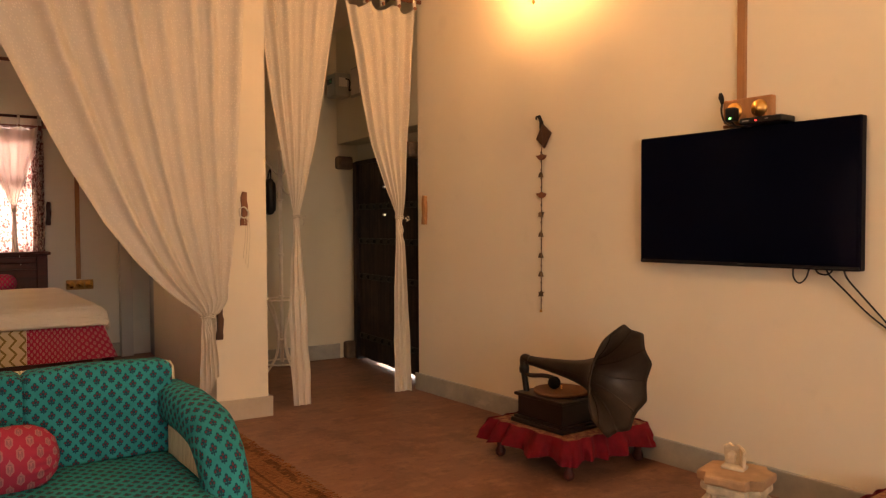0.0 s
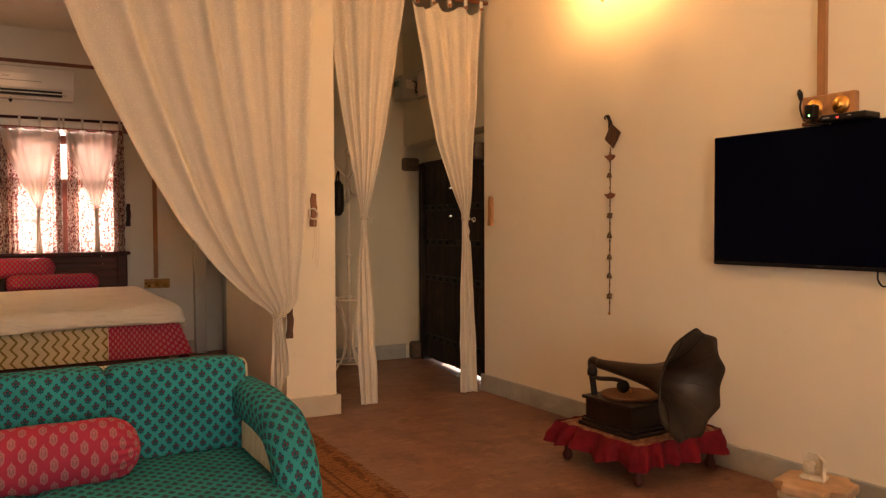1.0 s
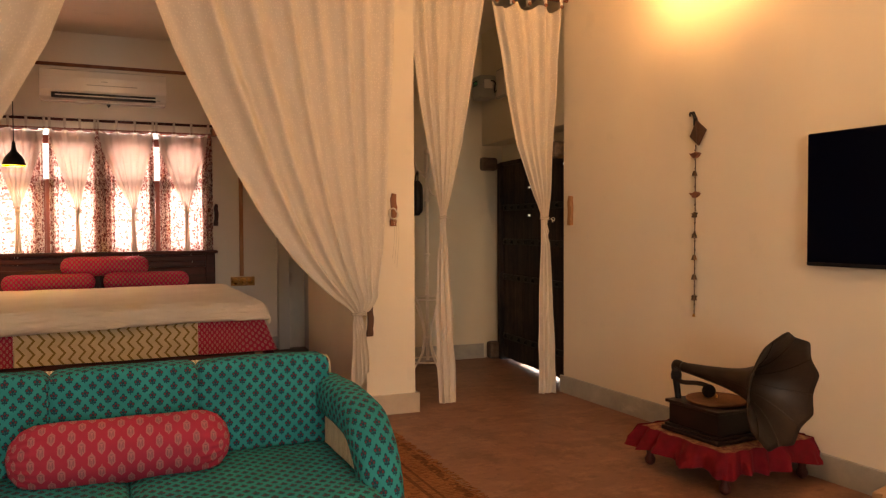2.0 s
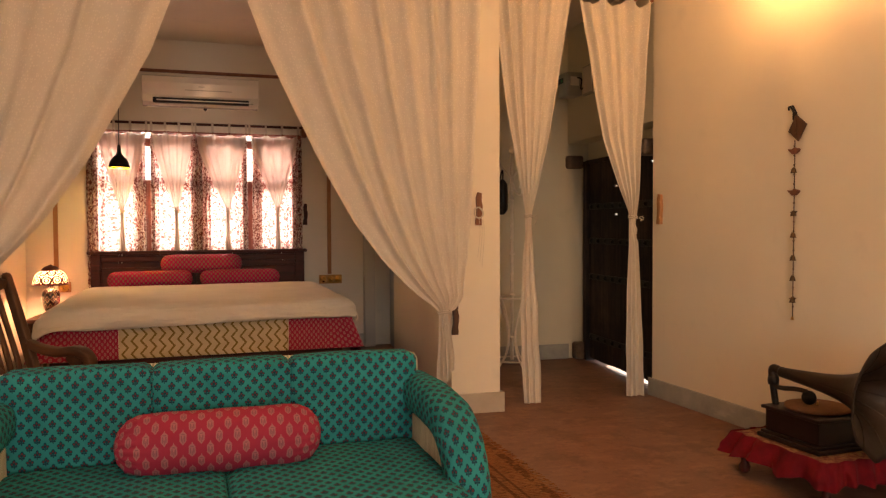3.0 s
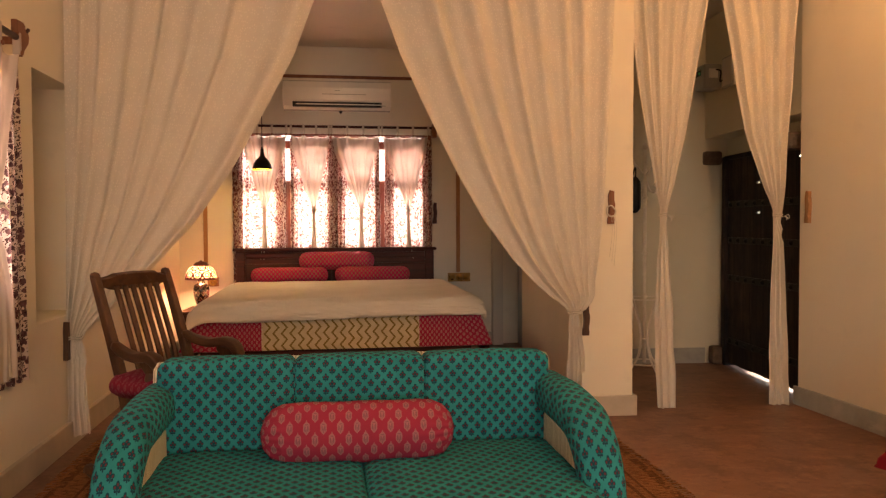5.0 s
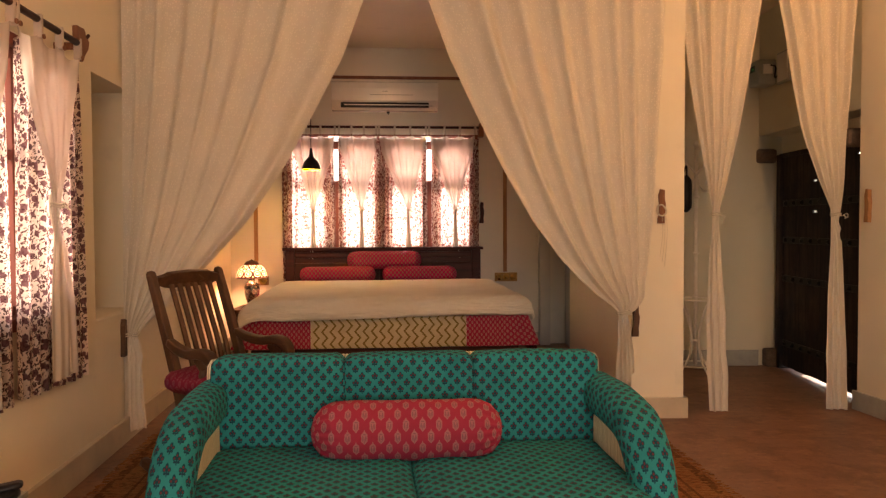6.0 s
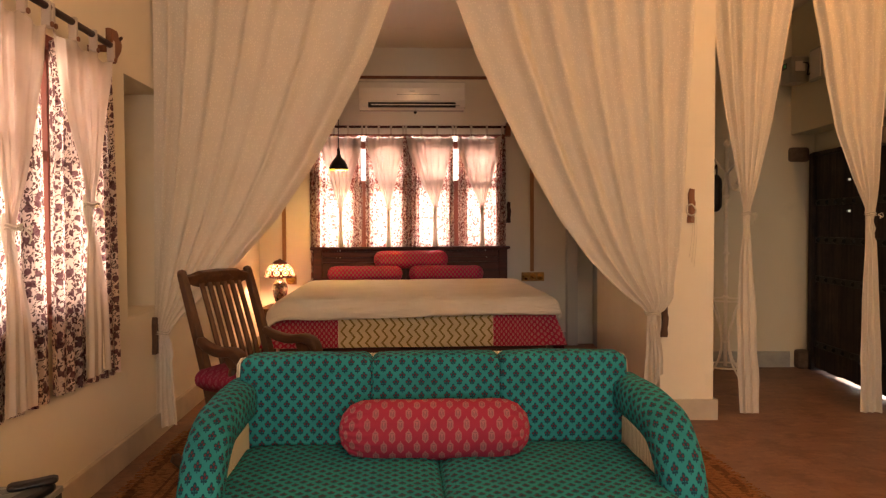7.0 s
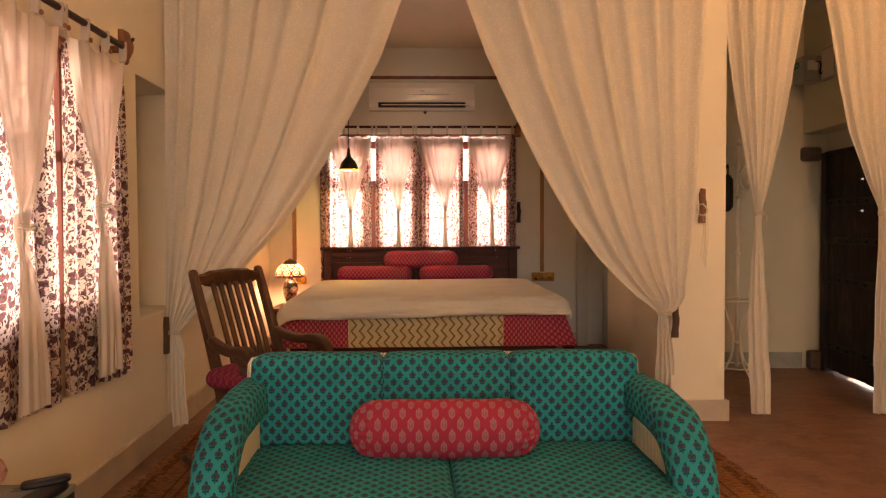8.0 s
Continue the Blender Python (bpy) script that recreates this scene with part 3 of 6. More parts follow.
ob.matrix_basis = Matrix.Translation((2.85, 0, 0)) @ Matrix(((0, 1, 0, 0), (1, 0, 0, 0), (0, 0, 1, 0), (0, 0, 0, 1)))
ob.data.flip_normals()


def skirting(name, m, x0, x1, h=0.125, d=0.022, material=None):
    bm = prism(B(), [(x0, 0), (x1, 0), (x1, h), (x0, h)], d, Matrix.Translation((0, -d / 2, 0)), 0.004)
    ob = part(name, bm, material or M_SKIRT, at=m)
    return tagged(ob, "cream painted skirting along the wall" if material else "grey stone skirting along the wall", "skirting", kind="structure")


skirting("baseboard", TVW, -0.02, 7.6, 0.12)
skirting("baseboard_left", LEFT, -2.9, 7.36, 0.132, 0.024, M_SKIRTCREAM)
skirting("baseboard_back", BACK, -1.3, 1.52, 0.12)
skirting("baseboard_pier", pose(0, 4.703, 0), 1.16, 1.519, 0.125, 0.022, M_SKIRTCREAM)
skirting("baseboard_pier_side", pose(1.495, 0, 0, 0, 0, 90), 4.70, 6.36, 0.125)
skirting("baseboard_passage", pose(0, 6.37, 0), 1.53, 2.66, 0.13)


def window(name, m, x0, x1, z0, z1, leaves, label, y=0.22, rail=0.04, paired=False):
    """A wooden window in an opening: outer frame, mullions, glazed leaves with bars."""
    w = tagged(new(name), label, "window", kind="structure")
    w.matrix_basis = m
    bm = B()
    d = 0.07
    head = 0.014 if paired else 0.05
    for x in (x0 + 0.025, x1 - 0.025):
        box(bm, (x, y, (z0 + z1) / 2), (0.05, d, z1 - z0), 0.004)
    for z, h in ((z0 + 0.025, 0.05), (z1 - head / 2, head)):
        box(bm, ((x0 + x1) / 2, y, z), (x1 - x0 - 0.1, d, h), 0.004)
    part("window_frame", bm, M_WINFRAME, w)
    n = leaves
    lw = (x1 - x0 - 0.1) / n
    for k in range(n):
        a = x0 + 0.05 + k * lw
        bm = B()
        zr = z0 + 0.05 + (0.585 if paired else 0.60) * (z1 - z0 - 0.1)
        for x, inner in ((a + 0.022, k % 2 == 1), (a + lw - 0.022, k % 2 == 0)):
            top = zr + rail / 2 if paired and inner else z1 - head - 0.002
            box(bm, (x, y, (z0 + 0.052 + top) / 2), (0.042, 0.04, top - z0 - 0.052), 0.003)
        for z, h in ((z0 + 0.08, 0.04), (zr, rail), (z1 - 1.6 * head, head * 0.8)):
            box(bm, (a + lw / 2, y, z), (lw - 0.09, 0.036, h), 0.003)
        sash = part("sash", bm, M_WINFRAME, w)
        bm = box(B(), (a + lw / 2, y + 0.004, (z0 + z1) / 2), (lw - 0.06, 0.004, z1 - z0 - 0.12))
        g = part("pane", bm, M_GLASS, sash)
        g.visible_shadow = False
    return w


def glass():
    n = Nodes("window_glass")
    g = n.node("ShaderNodeBsdfGlossy", Roughness=0.02)
    t = n.node("ShaderNodeBsdfTransparent")
    n.t.links.new(n.node("ShaderNodeMixShader", i0=0.06, i1=t, i2=g), n.out.inputs[0])
    return n.mat


M_GLASS = glass()
window("window_1", BACK, -0.97, 0.90, 0.90, 2.045, 4, "wide wooden bedroom window behind floral curtains", 0.036, 0.085, True)
part("head_rail", box(B(), (-0.035, 0.036, 1.942), (1.86, 0.06, 0.075), 0.004), M_WINFRAME, bpy.data.objects["window_1"])
# unseen window, assumed here as the source of the cool daylight from behind
window("window_3", pose(0.6, -2.9, 0, 0, 0, 180), -0.9, 1.1, 0.8, 2.1, 4, "unseen wooden window assumed behind the seating")
DAY = (1.0, 0.78, 0.66)
daylight("daylight_bedroom", BACK @ pose(-0.025, 0.31, 1.46, -90), 1.8, 1.1, 21, (1.0, 0.84, 0.80), 130)
daylight("daylight_side", LEFT @ pose(2.815, 0.40, 1.35, -90), 1.5, 1.14, 9.6, DAY, 100)
daylight("daylight_rear", pose(0.5, -3.15, 1.45, 90), 1.9, 1.25, 25, (0.90, 0.97, 0.97))
window("window_2", LEFT, 2.03, 3.60, 0.77, 1.93, 4, "red-brown wooden side window behind floral curtains", 0.04)


# ---- curtains ----
def rod(parent, x0, x1, y, z, material=None, r=0.012):
    bm = tube(B(), [(x0, y, z), (x1, y, z)], r, 10)
    return part("curtain_rod", bm, material or M_DARKWOOD, parent, smooth=True)


def tie_cord(parent, x, y, z, rx, ry, hang=0.10, side=1):
    bm = B()
    for k, dz in enumerate((0.0, 0.012)):
        pts = [(x + rx * math.cos(a), y + ry * math.sin(a), z + dz + 0.004 * math.sin(3 * a)) for a in [2 * math.pi * i / 20 for i in range(20)]]
        tube(bm, pts + pts[:1], 0.0038, 6)
    if not hang:
        return part("tie_cord", bm, M_CORD, parent, smooth=True)
    bow = [(x + side * rx, y - ry, z), (x + side * (rx + 0.020), y - ry - 0.010, z + 0.010), (x + side * (rx + 0.024), y - ry - 0.010, z - 0.014), (x + side * (rx + 0.004), y - ry - 0.006, z - 0.006)]
    tube(bm, curve(*bow), 0.0024, 6)
    if hang:
        tube(bm, curve((x + side * rx, y - ry, z), (x + side * (rx + 0.01), y - ry - 0.015, z - hang * 0.5), (x + side * (rx + 0.004), y - ry - 0.012, z - hang)), 0.0032, 6)
    return part("tie_cord", bm, M_CORD, parent, smooth=True)


def big_curtain(name, at, edges, tail, y0, zt, label, folds, seed, skew, hem):
    c = thing(name, at, label, "curtain", "tied white curtains")
    drape("cloth", 2.66, zt, tail[-1][0], y0, edges, tail, folds, 0.055, M_CURTAIN, 1.45, c, seed, 0.045, 0.0, skew, hem)
    return c


rcur = big_curtain("tied_curtain", pose(0, 0, 0),
                   [(2.66, -0.10, 1.335), (2.48, -0.03, 1.33), (2.15, 0.09, 1.32), (1.83, 0.24, 1.30), (1.5, 0.40, 1.285), (1.2, 0.57, 1.27), (0.98, 0.73, 1.25), (0.84, 0.86, 1.23), (0.74, 0.97, 1.228), (0.68, 1.06, 1.19)],
                   [(0.635, 1.080, 1.130), (0.59, 1.074, 1.134), (0.33, 1.060, 1.155), (0.06, 1.050, 1.165)], 4.60, 0.655, "long white spotted cotton curtain tied to the pier", 7, 0.6, -0.5, 0.24)
tie_cord(rcur, 1.105, 4.60, 0.65, 0.042, 0.055, 0.0, -1)
LCUR = pose(-1.716, 4.300, 0, 0, 0, 4.4)
lcur = big_curtain("tied_curtain", LCUR,
                   [(2.616, 0.008, 1.397), (2.421, 0.008, 1.329), (2.109, 0.008, 1.212), (1.798, 0.008, 1.048), (1.517, 0.004, 0.894), (1.209, 0.002, 0.684), (0.959, -0.001, 0.457), (0.74, -0.001, 0.241), (0.626, -0.001, 0.11)],
                   [(0.574, 0.004, 0.078), (0.531, -0.001, 0.092), (0.292, -0.001, 0.11), (0.043, -0.001, 0.12)], 0.0, 0.579, "long white spotted cotton curtain tied to the side wall", 7, 2.1, 0.5, 0.03)
tie_cord(lcur, 0.041, 0.0, 0.579, 0.038, 0.048, 0.0, 1)
for c, x0, x1, y, back in ((rcur, -0.15, 1.4, 4.60, 4.725), (lcur, 0.0, 1.55, 0.0, 0.36)):
    rod(c, x0, x1, y, 2.68)
    for x in (x0 + 0.12, x1 - 0.12):
        part("rod_bracket", prism(B(), [(y - 0.012, 2.672), (y + 0.02, 2.664), (back, 2.80), (back, 2.86), (y + 0.01, 2.70)], 0.022, pose(x, 0, 0, 0, 0, 90), 0.003), M_DARKWOOD, c)

P1 = thing("tied_curtain", pose(0, 4.83, 0), "narrow white cotton curtain tied in the passage opening", "curtain", "tied white curtains")
drape("cloth", 2.70, 1.23, 0.006, 0, [(2.70, 1.485, 2.03), (2.32, 1.533, 1.968), (2.0, 1.577, 1.913), (1.735, 1.622, 1.868), (1.45, 1.676, 1.805), (1.27, 1.712, 1.758)], [(1.20, 1.712, 1.753), (0.9, 1.692, 1.768), (0.60, 1.676, 1.792), (0.30, 1.682, 1.806), (0.006, 1.702, 1.816)], 5, 0.034, M_CURTAIN, 0.55, P1, 0.9, 0.024)
tie_cord(P1, 1.733, 0, 1.23, 0.026, 0.030, 0.05, 1)
P2 = thing("tied_curtain", pose(0, 4.83, 0), "narrow white cotton curtain tied in the passage opening", "curtain", "tied white curtains")
drape("cloth", 2.69, 1.225, 0.012, 0, [(2.69, 2.085, 2.615), (2.36, 2.152, 2.592), (2.02, 2.206, 2.570), (1.75, 2.262, 2.550), (1.45, 2.372, 2.528), (1.26, 2.452, 2.510)], [(1.20, 2.454, 2.504), (0.96, 2.447, 2.516), (0.48, 2.430, 2.540), (0.012, 2.436, 2.556)], 5, 0.034, M_CURTAIN, 0.55, P2, 2.4, 0.024, 0.05)
tie_cord(P2, 2.479, 0, 1.225, 0.030, 0.030, 0.022, 1)
for k in range(5):
    x = 2.115 + 0.122 * k
    tab = part("tab", box(B(), (x, 0, 2.705), (0.026, 0.03, 0.07), 0.004), M_CURTAIN, P2)
    part("button", lathe(B(), [(0.012, -0.004), (0.012, 0.004)], 12, pose(x, -0.02, 2.682, 90)), M_REDWOOD, tab)
rod(P2, 1.44, 2.66, 0, 2.735, M_REDWOOD, 0.014)


def tieback_peg(m, label, material):
    """A turned wooden peg on the wall that curtain cords are tied to."""
    t = thing("curtain_tieback", m, label, "tieback", "wooden curtain tiebacks")
    o = [(-0.020, 0), (0.020, 0), (0.022, 0.03), (0.014, 0.05), (0.024, 0.08), (0.026, 0.12), (0.014, 0.155), (0.020, 0.175), (0.020, 0.20), (-0.006, 0.205), (-0.016, 0.17), (-0.010, 0.15), (-0.006, 0.10), (-0.012, 0.06), (-0.020, 0.03)]
    part("peg", prism(B(), o, 0.026, Matrix.Translation((0, -0.013, 0)), 0.004), material, t)
    return t


tp = tieback_peg(pose(1.352, 4.704, 1.18), "carved brown wooden curtain tieback on the pier", M_REDWOOD)
part("cord", tube(B(), curve((-0.03, -0.03, 0.10), (-0.028, -0.035, 0.06), (0.0, -0.04, 0.045), (0.026, -0.035, 0.07), (0.0, -0.035, 0.11), (-0.03, -0.03, 0.10)), 0.005, 6), M_CORD, tp, "loop of white cotton cord", True)
for k in range(3):
    part("string", tube(B(), curve((0.0 + 0.012 * k, -0.034, 0.045), (0.01 + 0.014 * k, -0.012, -0.06), (-0.005 + 0.014 * k, -0.010, -0.20 - 0.03 * k)), 0.0013, 5), M_CORD, tp, "", True)
tieback_peg(TVW @ pose(0.092, 0, 1.18), "carved light wooden curtain tieback on the wall", M_LITEWOOD)
tieback_peg(pose(1.196, 4.697, 0.50), "carved brown wooden curtain tieback low on the pier", M_TEAK)
tieback_peg(LEFT @ pose(4.275, 0, 0.47), "carved dark wooden curtain tieback on the side wall", M_TEAK)
tieback_peg(BACK @ pose(0.932, 0, 1.19), "dark wooden curtain tieback beside the bedroom window", M_DARKWOOD)
tieback_peg(LEFT @ pose(3.69, 0, 1.155), "carved brown wooden curtain tieback beside the side window", M_TEAK)


def flat_curtain(name, parent, x0, x1, y, z0, z1, folds, amp, seed, gather=0.7, material=None, lean=(0.0, 0.0, 0.0)):
    """A straight curtain whose cloth is gathered towards its two edges; lean: how far its top right, bottom left and bottom right corners are off the upright."""
    def cloth_at(s):
        return s + gather * math.sin(2 * math.pi * s) / (2 * math.pi)

    def place(s, t):
        z = z1 + (z0 - z1) * t
        g = cloth_at(s)
        ph = 2 * math.pi * folds * g + seed + 0.5 * math.sin(4 * s + 1.5 * z)
        a = amp * (1 + 0.9 * gather * math.cos(2 * math.pi * s))
        return (x0 + (x1 - x0) * (s + 0.012 * math.sin(ph + 0.6)) + lean[0] * s * (1 - t) + lean[1] * (1 - s) * t + lean[2] * s * t, y + a * (math.sin(ph) + 0.3 * math.sin(2.4 * ph)), z - 0.012 * math.sin(3 * s + seed) * t)
    w = (x1 - x0) / (1 - 0.8 * gather)
    return part(name, sheet(B(), int(folds * 14), 30, place, lambda s, t: (cloth_at(s) * w + seed, z1 + (z0 - z1) * t)), material or M_FLORAL, parent, smooth=True)


def tab_tops(parent, xs, y, z_top, z_rod, material, button):
    for x in xs:
        tab = part("tab", box(B(), (x, y, (z_top + z_rod) / 2 + 0.008), (0.020, 0.032, z_rod - z_top + 0.03), 0.004), material, parent)
        part("button", lathe(B(), [(0.009, -0.004), (0.011, 0), (0.009, 0.004)], 10, pose(x, y - 0.02, z_top, 90)), button, tab)


def sheer(m, x0, x1, tie, z_top, z_tie, z_end, y, seed, label, tail=0.035, z_rod=2.10, foot=None):
    s = thing("sheer_curtain", m, label, "curtain", "sheer tied window curtains")
    foot = tie if foot is None else foot
    drape("cloth", z_top, z_tie, z_end, y, [(z_top, x0, x1), (z_top - 0.25 * (z_top - z_tie), x0 + 0.12 * (tie - x0), x1 + 0.12 * (tie - x1)), (z_top - 0.6 * (z_top - z_tie), x0 + 0.50 * (tie - x0), x1 + 0.50 * (tie - x1)), (z_tie + 0.03, tie - 0.018, tie + 0.018)],
          [(z_tie - 0.03, tie - 0.016, tie + 0.016), (z_tie - 0.3, (tie + foot) / 2 - 0.7 * tail, (tie + foot) / 2 + 0.7 * tail), (z_end, foot - tail - 0.008, foot + tail + 0.008)], 5, 0.016, M_SHEER, x1 - x0, s, seed, 0.02, 0.03)
    drape("inner_folds", z_tie + 0.05, z_tie, z_end + 0.01, y + 0.014, [(z_tie + 0.05, tie - 0.020, tie + 0.020), (z_tie + 0.02, tie - 0.014, tie + 0.014)],
          [(z_tie - 0.03, tie - 0.013, tie + 0.013), (z_end + 0.01, foot - 0.8 * tail, foot + 0.8 * tail)], 3, 0.010, M_CURTAIN, 0.2, s, seed + 1, 0.012)
    tie_cord(s, tie, y, z_tie, 0.02, 0.026, 0.05, 1)
    n = 4
    tab_tops(s, [x0 + (x1 - x0) * k / (n - 1) for k in range(n)], y, z_top - 0.005, z_rod, M_SHEER, M_REDWOOD)
    return s


# bedroom window
for k, (a, b) in enumerate([(-0.975, -0.488), (-0.446, -0.015), (-0.025, 0.402), (0.444, 0.905)]):
    c = thing("floral_curtain", BACK, "white cotton curtain with purple-brown flower print", "curtain", "floral window curtains")
    flat_curtain("cloth", c, a, b, -0.040, 0.60, 2.0, 8, 0.014, 1.7 * k, 0.6, M_FLORALB)
    for q, (e, f) in enumerate(((a, a + (0.09 if k != 1 else 0.05)), (b - (0.09 if k != 2 else 0.05), b))):
        flat_curtain("gathered_edge", c, e, f, -0.026, 0.60, 1.995, 4, 0.010, 0.9 * k + 2 * q, 0.0, M_FLORALB)
for k, (a, b, t) in enumerate([(-0.87, -0.47, -0.68), (-0.43, -0.08, -0.225), (-0.055, 0.39, 0.22), (0.42, 0.865, 0.67)]):
    sheer(BACK, a, b, t, 2.03, 1.31, 0.86, -0.085, 0.8 * k, "sheer white curtain tied in the middle over the floral curtain")
r = thing("window_rod", BACK @ pose(0, 0, 0), "dark wooden curtain rod with carved end over the bedroom window", "curtain rod")
rod(r, -1.0, 0.93, -0.085, 2.105)
part("bracket", prism(B(), [(0.90, 2.02), (0.945, 2.02), (0.945, 2.13), (0.91, 2.15), (0.895, 2.08)], 0.11, Matrix.Translation((0, -0.055, 0)), 0.004), M_REDWOOD, r)
# side window
# the first panel is unseen, added to stop light from the bare window
for k, (a, b) in enumerate([(1.97, 2.25), (2.26, 2.952), (3.040, 3.632)]):
    c = thing("floral_curtain", LEFT, "white cotton curtain with purple-brown flower print", "curtain", "floral window curtains")
    flat_curtain("cloth", c, a, b, -0.045, 0.510, 1.895, 7 if k else 3, 0.016, 2.3 * k + 0.5, 0.35, None, (-0.05, -0.03, 0.0) if k == 2 else (0.0, 0.0, 0.018))
for k, (a, b, t, zt, tb, th) in enumerate([(2.36, 2.885, 2.622, 1.17, 2.646, 0.095), (2.915, 3.488, 3.247, 1.26, 3.292, 0.112)]):
    sheer(LEFT, a, b, t, 1.915, zt, 0.552, -0.10, 0.9 * k + 1.2, "sheer white curtain tied in the middle over the floral curtain", th, 1.972, tb)
r = thing("window_rod", LEFT, "dark wooden curtain rod with a carved bird-shaped end", "curtain rod")
rod(r, 2.2, 3.50, -0.10, 1.975, M_DARKWOOD, 0.014)
bird = [(-0.028, -0.070), (0.000, -0.078), (0.016, -0.062), (0.010, -0.044), (0.040, -0.030), (0.066, -0.004), (0.076, 0.030), (0.062, 0.046), (0.040, 0.036), (0.030, 0.050), (0.034, 0.072), (0.016, 0.084), (-0.056, 0.080), (-0.056, 0.022), (-0.024, 0.010), (-0.010, -0.012), (-0.026, -0.040), (-0.034, -0.056)]
part("bracket", prism(B(), bird, 0.026, Matrix.Translation((3.516, -0.10, 1.972)) @ Matrix.Diagonal((1, 1, 0.92, 1)), 0.005), M_REDWOOD, r, "carved wooden bird")
part("bracket_arm", box(B(), (3.49, -0.05, 1.962), (0.022, 0.10, 0.03), 0.004), M_REDWOOD, r)
part("peg", tube(B(), [(3.577, -0.10, 2.012), (3.614, -0.10, 2.038)], 0.008, 8), M_DARKWOOD, r)


# ---- bedroom ----
bed = thing("double_bed", BACK, "dark wooden double bed made up with a white sheet", "bed")
part("headboard", box(B(), (-0.017, -0.075, 0.495), (1.80, 0.035, 0.89), 0.006), M_DARKWOOD, bed)
for x in (-0.90, 0.866):
    part("headboard_post", box(B(), (x, -0.085, 0.47), (0.085, 0.06, 0.94), 0.008), M_DARKWOOD, bed)
part("headboard_moulding", box(B(), (-0.017, -0.098, 0.895), (1.68, 0.03, 0.055), 0.010), M_DARKWOOD, bed)
for x in (-0.46, 0.43):
    part("headboard_panel", box(B(), (x, -0.100, 0.70), (0.80, 0.022, 0.24), 0.012), M_DARKWOOD, bed)
part("headboard_rail", box(B(), (-0.017, -0.088, 0.952), (1.90, 0.10, 0.028), 0.008), M_DARKWOOD, bed)
for x in (-0.90, 0.87):
    part("side_rail", box(B(), (x, -1.10, 0.265), (0.04, 1.96, 0.13), 0.006), M_DARKWOOD, bed)
part("foot_rail", box(B(), (-0.015, -2.09, 0.265), (1.84, 0.05, 0.13), 0.006), M_DARKWOOD, bed)
for x in (-0.90, 0.87):
    part("leg", box(B(), (x, -2.09, 0.13), (0.08, 0.08, 0.26), 0.008), M_DARKWOOD, bed)
mattress = part("mattress", box_uv(cushion(B(), (-0.015, -1.12, 0.49), (1.82, 2.0, 0.30), 0.06, 0.0)), M_SHEET, bed, "white mattress", True)


def over_edge(a, edge, r):
    """Cloth laid over a round edge: how far out and how far down the cloth coordinate a lies."""
    if a < edge:
        return a, 0.0
    th = (a - edge) / r
    if th < math.pi / 2:
        return edge + r * math.sin(th), r * (1 - math.cos(th))
    return edge + r, r + (a - edge - r * math.pi / 2)


def bed_sheet(s, t):
    """The sheet hangs over the foot end and both sides; its left corner hangs lowest, the other side bulges out over the edge."""
    u, v = -1.13 + 2.22 * s, 0.53 + 1.755 * t
    left = max(0.0, (-u - 0.86) / 0.26)
    x, dx = over_edge(u, 0.905, 0.105) if u > 0 else over_edge(-u, 0.86, 0.15)
    x = x if u > 0 else -x
    y, dy = over_edge(v, 2.08, 0.12)
    dy += 0.065 * left ** 1.5 * t ** 4
    dy *= 1 - 0.12 * max(0.0, (u - 0.25) / 0.75)
    z = 0.684 - max(dx, dy) - 0.25 * min(dx, dy)
    free = min(1.0, dy / 0.05)
    z += 0.009 * noise.noise(Vector((2.0 * u, 4.5 * v, 0))) + 0.005 * noise.noise(Vector((4 * u, 13 * v, 3)))
    y += free * (0.022 * noise.noise(Vector((2.2 * u, 19 * v, 1))) + 0.010 * noise.noise(Vector((6 * u, 40 * v, 5))) + 0.010 * math.sin(4.2 * u + 1))
    z += free * 0.008 * math.sin(3.7 * u + 0.6)
    if u > 0 and dx > 0.07:
        x -= 0.5 * (dx - 0.07)
    if dx > 0.03:
        x += 0.016 * noise.noise(Vector((0, 5 * v, 14 * z)))
    return (x - 0.005, -y, z)


bm = sheet(B(), 110, 96, bed_sheet, lambda s, t: (2.22 * s, 1.755 * t), True)
cloth_ = part("white_sheet", bm, M_SHEET, bed, "rumpled thick white cotton sheet", True)
cloth_.modifiers.new("thick", "SOLIDIFY").thickness = 0.012


def front_panel(name, x0, x1, material, seed, z0=0.338, z1=0.60):
    def place(s, t):
        x = x0 + (x1 - x0) * s
        x += 0.105 * (1 - t) * (max(0.0, (x - 0.80) / 0.145) - max(0.0, (-0.82 - x) / 0.145))
        return (x, -2.135 - 0.006 * math.sin(8 * x + seed) * (1 - t) - 0.01 * (1 - t), z0 + (z1 - z0) * t)
    return part(name, sheet(B(), 24, 10, place, lambda s, t: (x0 + (x1 - x0) * s, z0 + (z1 - z0) * t)), material, bed, smooth=True)


part("cover_top", sheet(B(), 40, 12, lambda s, t: (-0.93 + 1.84 * s, -0.14 - 0.5 * t, 0.655 + 0.004 * math.sin(20 * s + 9 * t)), lambda s, t: (1.84 * s, 0.5 * t), True), M_REDSMALL, bed, "red printed bed cover at the pillows", True)
front_panel("cover_border", -0.965, -0.531, M_REDSMALL, 0)
front_panel("cover_band", -0.529, 0.531, M_ZIGZAG, 1)
front_panel("cover_border", 0.533, 0.945, M_REDSMALL, 2)
